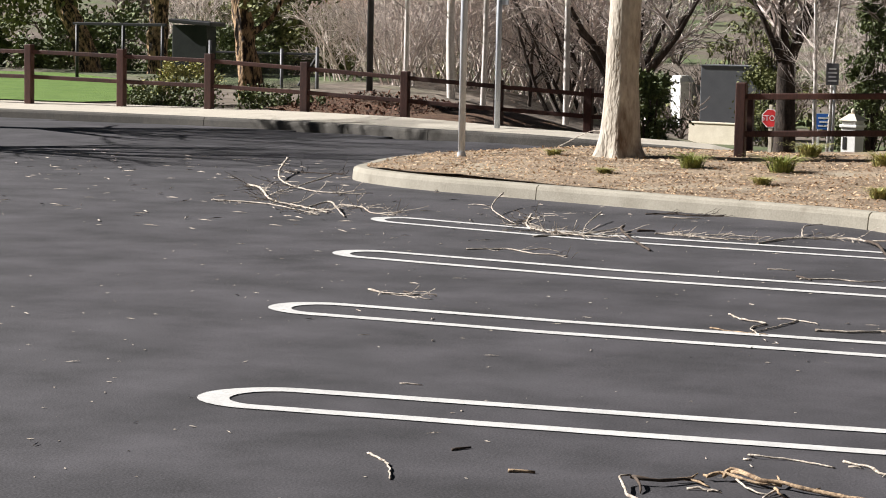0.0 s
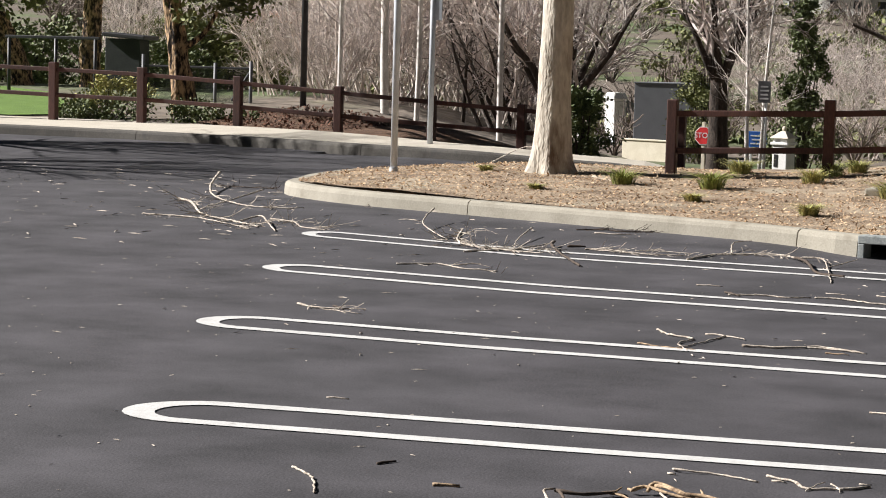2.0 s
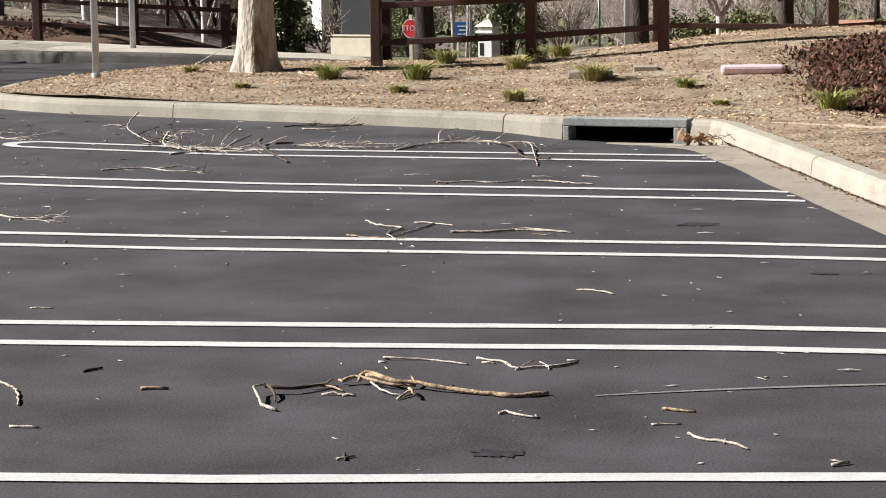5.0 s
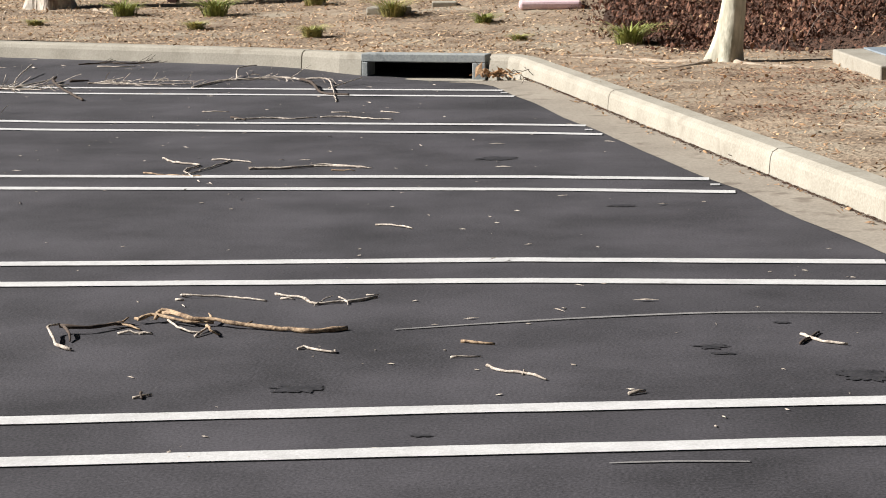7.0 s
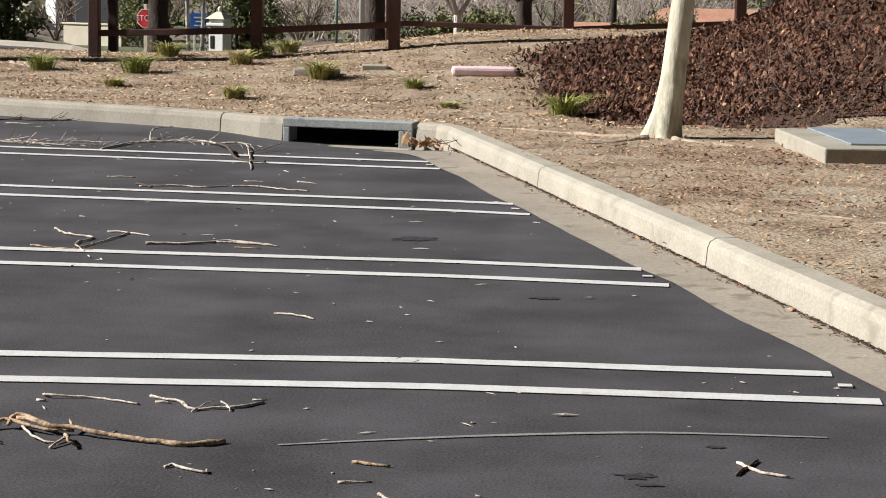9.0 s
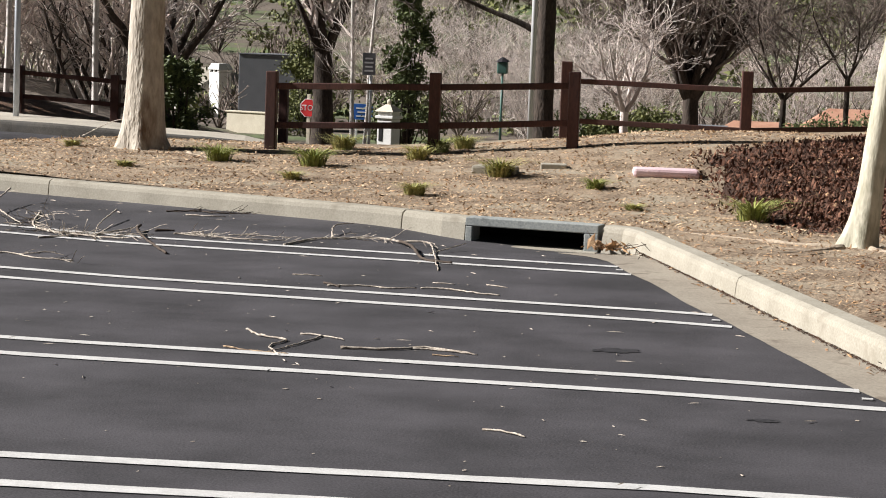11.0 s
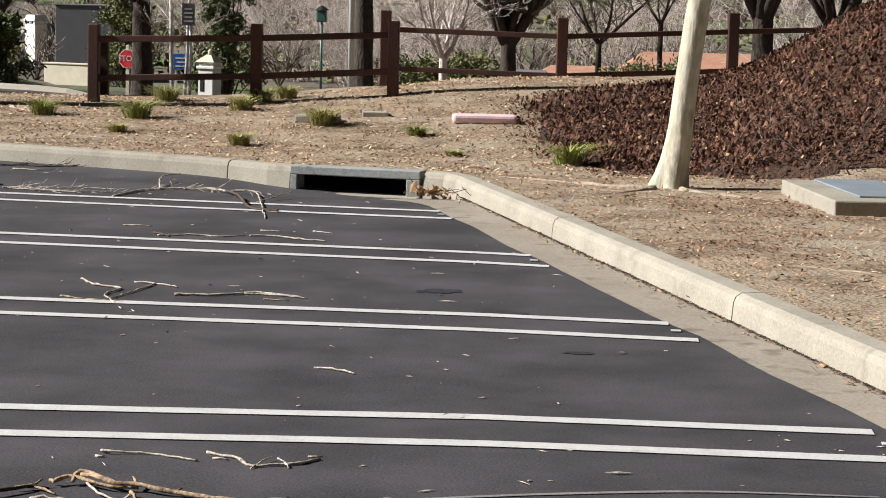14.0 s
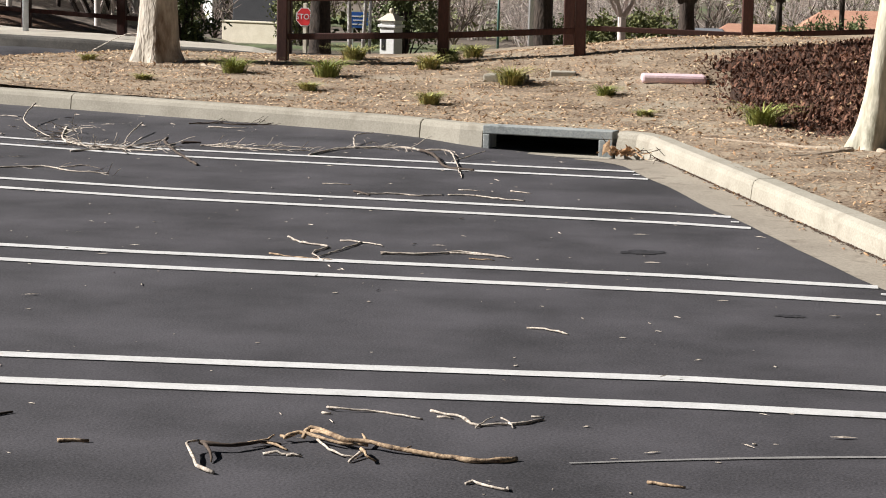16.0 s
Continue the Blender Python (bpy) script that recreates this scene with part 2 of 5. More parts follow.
def sweep(line, profile, height=None):
    """A closed profile of (left offset, z) carried along a line in plan."""
    nm = normals2d(line)
    vs, fs = [], []
    k = len(profile)
    for p, q in zip(line, nm):
        for off, z in profile:
            vs.append((p.x + q.x * off, p.y + q.y * off, z + (height(p) if height else 0)))
    for i in range(len(line) - 1):
        for j in range(k):
            a, b = i * k + j, i * k + (j + 1) % k
            fs.append((a, a + k, b + k, b))
    fs.append(tuple(range(k)))
    fs.append(tuple(reversed(range((len(line) - 1) * k, len(line) * k))))
    return vs, fs


def inside(x, y, poly):
    hit = False
    j = len(poly) - 1
    for i in range(len(poly)):
        xi, yi, xj, yj = poly[i][0], poly[i][1], poly[j][0], poly[j][1]
        if (yi > y) != (yj > y) and x < (xj - xi) * (y - yi) / (yj - yi) + xi:
            hit = not hit
        j = i
    return hit


def patch(poly, step, height, jitter=0.0):
    """A sheet over a polygon in plan, cut into triangles about step wide, at height(x, y)."""
    rng = random.Random(5)
    pts = [Vector((p[0], p[1])) for p in poly]
    n = len(pts)
    edges = [(i, (i + 1) % n) for i in range(n)]
    xs, ys = [p.x for p in pts], [p.y for p in pts]
    y = min(ys)
    while y < max(ys):
        x = min(xs)
        while x < max(xs):
            a, b = x + rng.uniform(-0.3, 0.3) * step, y + rng.uniform(-0.3, 0.3) * step
            if inside(a, b, pts):
                pts.append(Vector((a, b)))
            x += step
        y += step
    v, _, f, *_ = geometry.delaunay_2d_cdt(pts, edges, [tuple(range(n))], 1, 1e-4)
    return [(p.x, p.y, height(p.x, p.y)) for p in v], [tuple(t) for t in f]


def ease(v, lo, hi):
    t = max(0.0, min(1.0, (v - lo) / (hi - lo)))
    return t * t * (3 - 2 * t)


# ---------------------------------------------------------------- ground
FRONT = [(-9.24, 22.45), (-9.14, 21.95), (-8.75, 21.38), (-7.8, 20.68), (-6.45, 20.1), (-4.7, 19.38), (-2.87, 18.60), (-1.97, 18.03), (-0.68, 17.80)]
BACK = [(-9.24, 22.45), (-9.42, 23.2), (-9.52, 24.3), (-9.40, 25.4), (-9.0, 26.3), (-8.4, 27.0), (-7.4, 27.7), (-5.5, 28.3), (-2, 31.0), (6, 35.5), (30, 44)]
RIGHT = [(-0.64, 17.80), (1.02, 12.0), (3.31, 4.0), (5.60, -4.0), (9.05, -16.0)]
FAR = [(-60, 33.5), (-30, 32.4), (-19, 31.75), (-15.5, 31.2), (-13.1, 30.5), (-11.3, 29.75), (-9.6, 29.3), (-7.8, 29.2), (-5.5, 29.9), (-2, 33.5), (6, 38.5), (30, 47)]
EDGE = [(-0.66, 16.4), (0.655, 12.0), (1.735, 8.4), (3.05, 4.0), (5.4, -4.0), (8.8, -16.0)]
front_line = polyline(FRONT, 0.25)
back_line = polyline(BACK, 0.4)
far_line = polyline(FAR, 0.6)
right_line = [Vector(p) for p in RIGHT]


def profile_at(rows, v):
    for (a, za), (b, zb) in zip(rows, rows[1:]):
        if v <= b:
            return za + (zb - za) * max(0.0, (v - a) / (b - a))
    return rows[-1][1]


LEFT_FALL = [(29, 0.12), (34, 0.28), (40, 0.44), (48, 0.66), (60, 0.3), (90, -1.2), (130, -1.0), (320, 9.5), (500, 42), (1500, 130)]
RIGHT_FALL = [(28, 0.0), (30, -0.15), (33, -0.40), (38, -0.46), (45, -0.68), (70, -2.05), (100, -2.4), (140, -2.0), (320, 9.5), (500, 42), (1500, 130)]


def terrain(x, y):
    """The land beyond the street."""
    k = 0.2 * max(0.0, y - 33) + 0.12 * max(0.0, y - 60)
    b = ease(x, -15 - k, -8.5 - k)
    z = profile_at(LEFT_FALL, y) * (1 - b) + profile_at(RIGHT_FALL, y) * b
    z += 0.45 * ease(x, -2, 4) * ease(y, 28, 34) * (1 - ease(y, 45, 60))
    far = ease(y, 120, 260)
    if far:
        z += far * 5 * noise.noise(Vector((x * 0.012, y * 0.012, 0.3)))
    return z


TOE = [(1.7, 40), (1.5, 26.2), (-0.45, 23.6), (-0.27, 22.2), (0.0, 20.5), (0.25, 19.2), (0.75, 18.45), (1.3, 18.2), (2.0, 18.1), (3.2, 18.15), (5, 17.6), (8, 15), (14, 6), (18, -16)]


def bank_rise(x, y):
    """Height of the bank above the bed: it climbs from its foot."""
    best = 99.0
    for (ax, ay), (bx, by) in zip(TOE, TOE[1:]):
        dx, dy = bx - ax, by - ay
        t = max(0.0, min(1.0, ((x - ax) * dx + (y - ay) * dy) / (dx * dx + dy * dy)))
        d = math.hypot(x - ax - t * dx, y - ay - t * dy)
        best = min(best, d)
    poly = TOE + [(40, -16), (40, 40)]
    if not inside(x, y, poly):
        return -best
    return best


def bed(x, y):
    """Height of the planted island and of the bed beside the lot."""
    z = 0.135 + 0.026 * max(0.0, y - 19.0) * ease(x, -10, -7) + 0.31 * ease(x, -4.6, 0.3) * ease(y, 20.3, 25.6)
    z -= 0.20 * ease(y, 25.0, 28.0) * (1 - ease(x, -4, -1)) + 0.34 * ease(y, 26.0, 31.0) * ease(x, -4, -1)
    d = bank_rise(x, y)
    if d > 0:
        crest = 0.02 + 1.22 * ease(x, 1.1, 3.9) + 0.12 * max(0.0, x - 3)
        z += crest * (1 - math.exp(-0.5 * d)) * 1.12 * (1 - 0.4 * ease(y, 25, 30))
    z += 0.022 * noise.noise(Vector((x * 1.3, y * 1.3, 0.0))) + 0.012 * noise.noise(Vector((x * 5, y * 5, 2.0)))
    return z


def ground_sheet():
    xs = [-900, -500, -300, -200, -140, -100, -75] + [-60 + 2.0 * i for i in range(51)] + [55, 75, 100, 140, 200, 300, 500, 900]
    ys = [-900, -400, -100, -30] + [25 + 0.75 * i for i in range(30)] + [48 + 3 * i for i in range(15)] + [95 + 9 * i for i in range(60)] + [700, 900, 1500]

    def z(x, y):
        line = profile_at([(a, b) for a, b in FAR], x)
        return -0.25 if y < line + 0.9 else terrain(x, y)
    vs = [(x, y, z(x, y)) for y in ys for x in xs]
    w = len(xs)
    return vs, [(j * w + i, j * w + i + 1, (j + 1) * w + i + 1, (j + 1) * w + i) for j in range(len(ys) - 1) for i in range(w - 1)]


smooth(tagged(part("ground", ground_sheet(), M_HILL), "dry scrubby ground rising to a hillside", "ground", kind="structure"))


def fall(x, y):
    """The street runs downhill behind the island and climbs a little to the far kerb."""
    return -1.3 * ease(x, -7.6, -1.0) * ease(y, 27.0, 31.0) + 0.10 * ease(y, 24.5, 30.0) * (1 - ease(x, -10.0, -7.0))


def dip(x, y):
    """The asphalt sinks towards the drain."""
    return -0.075 * math.exp(-(((x + 1.1) / 1.15) ** 2 + ((y - 17.9) / 0.8) ** 2))


def lot_sheet():
    vs, fs = [], []
    xs = [-120, -60, -40] + [-30 + i for i in range(26)] + [-4 + 0.2 * i for i in range(26)] + [2 + i for i in range(9)] + [20, 40]
    ys = [-60, -30, -12] + [-6 + i for i in range(22)] + [16 + 0.2 * i for i in range(16)] + [19.4 + i for i in range(14)] + [33.6, 36, 40, 46]
    for y in ys:
        for x in xs:
            vs.append((x, y, dip(x, y) + fall(x, y) if y < profile_at(FAR, x) + 0.7 else -1.6))
    w = len(xs)
    return vs, [(j * w + i, j * w + i + 1, (j + 1) * w + i + 1, (j + 1) * w + i) for j in range(len(ys) - 1) for i in range(w - 1)]


tagged(part("road", lot_sheet(), M_ASPHALT), "dark grey asphalt of the parking lot and street", "asphalt", kind="structure")

CURB = [(0, -0.12), (0.018, 0.10), (0.03, 0.132), (0.06, 0.15), (0.17, 0.152), (0.19, 0.14), (0.2, -0.12)]


def curb_run(name, line, side, cuts, label, mat=M_CONC, height=None):
    """A kerb along a line, cast in lengths; each length is a piece. cuts: the length of a piece, or the x of each joint."""
    root = thing(name, (0, 0, 0), label, "kerb")
    root["kind"] = "structure"
    total, start, pieces = 0.0, 0, []
    for i in range(1, len(line)):
        total += (line[i] - line[i - 1]).length
        if isinstance(cuts, tuple):
            due = any(line[i - 1].x < c <= line[i].x for c in cuts)
        else:
            due = total >= cuts
        if due or i == len(line) - 1:
            pieces.append(line[start:i + 1])
            start, total = i, 0.0
    for seg in pieces:
        seg = [v.copy() for v in seg]
        for end, nxt in ((0, 1), (-1, -2)):
            seg[end] += (seg[nxt] - seg[end]).normalized() * 0.006
        smooth_prof = [(o * side, z) for o, z in CURB]
        if side < 0:
            smooth_prof.reverse()
        part("kerb_length", sweep(seg, smooth_prof, height), mat, root)
    return root


def cut_line(pts, step):
    out = []
    for a, b in zip(pts, pts[1:]):
        n = max(1, int((b - a).length / step))
        out += [a.lerp(b, i / n) for i in range(n)]
    return out + [pts[-1]]


DRAIN_A, DRAIN_B = Vector((-1.985, 18.04)), Vector((-0.86, 17.83))
left_front = [p for p in front_line if p.x < -2.05] + [DRAIN_A]
curb_run("kerb_front", left_front, 1, (-6.4, -2.86), "cream concrete kerb round the planted island")
curb_run("kerb_back", [p for p in back_line if p.x < -4.9], -1, 3.1, "cream concrete kerb on the street side")
curb_run("kerb_right", [Vector((-0.85, 17.83)), Vector((-0.68, 17.74))] + cut_line([Vector((-0.57, 17.5))] + right_line[1:], 0.25), 1, 3.5, "pale concrete kerb beside the gutter")
# dark colour stands for the shaded face along the whole far kerb
curb_run("kerb_far", far_line, 1, 4.6, "concrete kerb of the far sidewalk, its shade put into a dark colour", M_KERB_SHADED, height=lambda p: fall(p.x, p.y))


def gutter_sheet():
    n = 90
    vs, fs = [], []
    rng = random.Random(3)
    for i in range(n + 1):
        y = 17.62 + (-16 - 17.62) * (i / n) ** 1.25
        e = profile_at([(-b, a) for a, b in EDGE], -y) if y < 16.4 else -0.66 - 0.5 * ease(y, 16.4, 17.6)
        e += 0.05 * noise.noise(Vector((y * 1.1, 0, 0))) + 0.015 * noise.noise(Vector((y * 5, 0, 0)))
        b = profile_at([(-q, p) for p, q in RIGHT], -y) + 0.02
        vs += [(e, y, 0.004 + dip(e, y)), (b, y, 0.006 + dip(b, y))]
    for i in range(n):
        fs.append((2 * i, 2 * i + 2, 2 * i + 3, 2 * i + 1))
    return vs, fs


tagged(part("gutter", gutter_sheet(), M_GUTTER), "stained concrete gutter with an uneven asphalt edge", "gutter", kind="structure")

# sidewalk beyond the street
nm = normals2d(far_line)
walk_vs, walk_fs = [], []
for p, q in zip(far_line, nm):
    wide = 1.3 + 0.9 * ease(-p.x, 9, 16)
    for off in (0.195, wide):
        walk_vs.append((p.x + q.x * off, p.y + q.y * off, 0.147 + (0.02 + 0.05 * ease(-p.x, 9, 14)) * (off > 1) + fall(p.x, p.y)))
for i in range(len(far_line) - 1):
    walk_fs.append((2 * i, 2 * i + 2, 2 * i + 3, 2 * i + 1))
tagged(part("sidewalk", (walk_vs, walk_fs), M_WALK), "pale concrete sidewalk along the street", "sidewalk", kind="structure")

# planted island and bed
fn, bn, rn = normals2d(front_line), normals2d(back_line), normals2d(right_line)
ring = [p + q * 0.17 for p, q in zip(front_line, fn)]
ring += [p + q * 0.17 for p, q in zip(cut_line(right_line[1:4], 0.6), [rn[1]] * 99)]
ring += [Vector((13, -8)), Vector((13, 36.5))]
ring += [p - q * 0.17 for p, q in reversed([pq for pq in list(zip(back_line, bn))[2:] if pq[0].x < 12.5])]
clean = []
for p in ring:
    if not clean or (p - clean[-1]).length > 0.06:
        clean.append(p)
island = [p for p in clean]


def under_bank(x, y):
    return bed(x, y) - 0.12 * ease(bank_rise(x, y), 0.35, 0.9)


smooth(tagged(part("planted_bed", patch(island, 0.36, under_bank), M_SOIL), "dry brown soil of the planted island and bank", "soil", kind="structure"))


edge_vs, edge_fs = [], []
for p, q in zip(front_line, fn):
    for off in (0.15, 0.34, 0.58):
        x, y = p.x + q.x * off, p.y + q.y * off
        edge_vs.append((x, y, 0.128 if off < 0.2 else bed(x, y) - 0.004))
for i in range(2, len(front_line) - 3):
    for k in (0, 1):
        a = 3 * i + k
        edge_fs.append((a, a + 3, a + 4, a + 1))
smooth(tagged(part("soil_edge", (edge_vs, edge_fs), M_SOIL), "dry brown soil lying against the kerb", "soil", kind="structure"))


def shifted(h, dz):
    return lambda x, y: h(x, y) + dz


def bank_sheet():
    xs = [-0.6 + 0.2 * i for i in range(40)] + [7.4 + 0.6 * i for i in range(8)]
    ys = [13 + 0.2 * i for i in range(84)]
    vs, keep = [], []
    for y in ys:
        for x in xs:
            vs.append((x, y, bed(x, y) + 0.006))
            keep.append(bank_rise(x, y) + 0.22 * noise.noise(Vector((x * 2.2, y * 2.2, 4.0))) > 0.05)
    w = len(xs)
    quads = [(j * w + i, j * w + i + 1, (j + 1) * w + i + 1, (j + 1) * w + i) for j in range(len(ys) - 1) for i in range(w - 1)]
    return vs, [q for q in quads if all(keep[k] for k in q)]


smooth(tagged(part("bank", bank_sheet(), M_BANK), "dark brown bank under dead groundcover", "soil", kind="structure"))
smooth(tagged(part("lawn", patch([(-60, 36.5), (-20.2, 34.5), (-19.6, 35.3), (-21.8, 39.4), (-24.4, 43.4), (-27, 45.5), (-60, 48)], 1.2, shifted(terrain, 0.03)), M_LAWN), "bright green mown lawn behind the fence", "lawn", kind="structure"))
smooth(tagged(part("mulch_bed", patch([(-16.3, 34.4), (-14.4, 33.2), (-12.4, 31.9), (-10.4, 31.2), (-8.6, 31.2), (-7.4, 33), (-9.5, 36), (-13, 37.6), (-17, 38.2)], 0.8,
       lambda x, y: terrain(x, y) + 0.03 + 0.22 * ease(y, 32.6, 34.6) * ease(x, -13.6, -12.4) * (1 - ease(x, -10.4, -9.0)) + 0.12 * ease(y, 33.8, 37.5) * ease(x, -18, -15.5) * (1 - ease(x, -11.5, -8)) * (1 - ease(y, 42, 46))), M_MULCH), "reddish brown mulch mound", "mulch", kind="structure"))

# ---------------------------------------------------------------- drain


def drain():
    """A kerb inlet: front slab with a slot, a dark chamber behind it and a lid."""
    a, b = DRAIN_A, DRAIN_B
    d = (b - a).normalized()
    q = Vector((-d.y, d.x))
    turn = Matrix(((d.x, q.x, 0), (d.y, q.y, 0), (0, 0, 1)))
    w = (b - a).length
    root = thing("storm_drain", (a.x, a.y, 0), "grey concrete kerb inlet with a dark slot", "drain")

    def slab(name, sx, sy, sz, x, y, z, mat, bev=0.008):
        bm = box(sx, sy, sz, (0, 0, 0), bev)
        bmesh.ops.translate(bm, vec=(x, y, z), verts=bm.verts)
        bmesh.ops.rotate(bm, matrix=turn, cent=(0, 0, 0), verts=bm.verts)
        return part(name, bm, mat, root)
    slab("lintel", w - 0.012, 0.2, 0.072, w / 2, 0.1, 0.08, M_DRAIN)
    slab("jamb", 0.06, 0.2, 0.21, 0.038, 0.1, -0.13, M_DRAIN)
    slab("jamb", 0.12, 0.2, 0.21, w - 0.068, 0.1, -0.13, M_DRAIN)
    slab("sill", w - 0.012, 0.26, 0.08, w / 2, 0.05, -0.142, M_CONC)
    slab("chamber_wall", w, 0.03, 0.3, w / 2, 0.62, -0.2, M_DARK, 0)
    slab("chamber_wall", 0.03, 0.5, 0.3, 0.0, 0.42, -0.2, M_DARK, 0)
    slab("chamber_wall", 0.03, 0.5, 0.3, w, 0.42, -0.2, M_DARK, 0)
    slab("chamber_floor", w, 0.5, 0.03, w / 2, 0.42, -0.2, M_DARK, 0)
    slab("chamber_lid", w + 0.06, 0.5, 0.03, w / 2, 0.43, 0.08, M_DRAIN, 0.004)


drain()

# ---------------------------------------------------------------- markings
HALF, LINE = 0.245, 0.052


def hairpin(mid, x1, open_end=0.13):
    """A looped stall line along the points mid, in plan: two stripes joined by a round end at the first of them."""
    n = 30
    x0 = mid[0][0]
    k_out, k_in = 1.15, 1.0
    cx = x0 + (HALF + LINE) * k_out

    def y_at(x):
        return profile_at([(p[0], p[1]) for p in mid], x) if x > mid[0][0] else mid[0][1]
    outer, inner = [], []
    for k in range(15):
        a = math.pi / 2 + math.pi * k / 14
        for row, r, f in ((outer, HALF + LINE, k_out), (inner, HALF - LINE, k_in)):
            row.append((cx + math.cos(a) * r * f, math.sin(a) * r))
    rows = []
    for i in range(n):
        x = (x1 - open_end) + (cx - x1 + open_end) * i / n
        rows.append(((x, HALF + LINE), (x, HALF - LINE)))
    rows += list(zip(outer, inner))
    for i in range(1, n + 1):
        x = cx + (x1 - cx) * i / n
        rows.append(((x, -HALF - LINE), (x, -HALF + LINE)))
    vs, fs = [], []
    for pair in rows:
        for x, off in pair:
            y = y_at(x) + off + 0.007 * noise.noise(Vector((x * 3, off * 9, x0)))
            vs.append((x, y, 0.005 + dip(x, y)))
    for i in range(len(rows) - 1):
        fs.append((2 * i, 2 * i + 1, 2 * i + 3, 2 * i + 2))
    return vs, fs


STALLS = [
    (2.45, [(-2.98, 4.98), (-1.1, 5.18), (0.18, 5.39), (1.47, 5.585), (2.6, 5.72)]),
    (1.82, [(-3.66, 7.765), (-1.55, 7.91), (0.2, 8.06), (1.9, 8.06)]),
    (1.116, [(-4.79, 10.83), (-2.95, 10.72), (0.05, 10.72), (1.2, 10.63)]),
    (0.33, [(-5.80, 14.02), (-3.5, 13.59), (-0.14, 13.36), (0.4, 13.26)]),
    (-0.44, [(-6.76, 17.0), (-4.32, 16.24), (-0.55, 15.86), (-0.3, 15.84)]),
]
for x1, mid in STALLS:
    tagged(part("stall_marking", hairpin(mid, x1), M_PAINT), "white painted hairpin parking stall line", "parking line", "stall lines", "structure")
    tagged(part("paint_dash", box(0.05, 0.045, 0.004, (x1 - 0.10, mid[-1][1] + 0.02, 0.0045 + dip(x1, mid[-1][1])), 0.0), M_PAINT), "short white paint dash at the gutter", "parking line", "paint dashes", "structure")


# scuffs on the asphalt
def ribbon(pts, width, z=0.004):
    line = polyline(pts, 0.12)
    nm = normals2d(line)
    vs, fs = [], []
    n = len(line)
    for i, (p, q) in enumerate(zip(line, nm)):
        w = width * (0.35 + 0.65 * math.sin(math.pi * (0.06 + 0.88 * i / (n - 1)))) * (1 + 0.25 * noise.noise(Vector((i * 0.9, width, 0))))
        vs += [(p.x - q.x * w, p.y - q.y * w, z), (p.x + q.x * w, p.y + q.y * w, z)]
        if i:
            fs.append((2 * i - 2, 2 * i - 1, 2 * i + 1, 2 * i))
    return vs, fs


M_SCUFF = material("chalky_scuff", (0.15, 0.142, 0.138), (0.26, 0.25, 0.24), 14, 0.9, 0.2, 120)
M_STAIN = material("oil_stain", (0.013, 0.0125, 0.014), (0.056, 0.053, 0.057), 16, 0.6, 0.2, 60)
tagged(part("scuff_mark", ribbon([(-0.16, 6.82), (0.2, 6.96), (0.56, 7.08), (1.02, 7.19), (1.58, 7.21)], 0.014), M_SCUFF), "thin pale curved scuff on asphalt", "scuff", kind="structure")
tagged(part("scuff_mark", ribbon([(0.67, 5.05), (0.85, 5.08), (1.05, 5.09)], 0.009), M_SCUFF), "short pale scuff on asphalt", "scuff", kind="structure")


def blot(cx, cy, rx, ry, seed):
    vs, fs = [(cx, cy, 0.0035)], []
    n = 60
    for k in range(n):
        a = 2 * math.pi * k / n
        f = 0.7 + 0.45 * noise.noise(Vector((math.cos(a) * 2, math.sin(a) * 2, seed))) + 0.35 * noise.noise(Vector((math.cos(a) * 9, math.sin(a) * 9, seed)))
        vs.append((cx + math.cos(a) * rx * f, cy + math.sin(a) * ry * f, 0.0035))
        fs.append((0, 1 + k, 1 + (k + 1) % n))
    return vs, fs


for cx, cy, rx, ry, seed in ((-0.34, 5.885, 0.11, 0.07, 1.0), (1.44, 6.18, 0.13, 0.12, 4.0), (0.96, 6.59, 0.08, 0.05, 6.0), (1.21, 7.015, 0.05, 0.02, 8.0), (0.12, 5.32, 0.05, 0.02, 10.0), (-0.23, 11.8, 0.16, 0.12, 14.0), (0.13, 11.05, 0.2, 0.1, 16.0), (1.0, 6.48, 0.06, 0.02, 9.0), (0.55, 9.9, 0.10, 0.05, 12.0)):
    tagged(part("oil_stain", blot(cx, cy, rx, ry, seed), M_STAIN), "dark stain on the asphalt", "stain", "stains", "structure")

# ---------------------------------------------------------------- fences


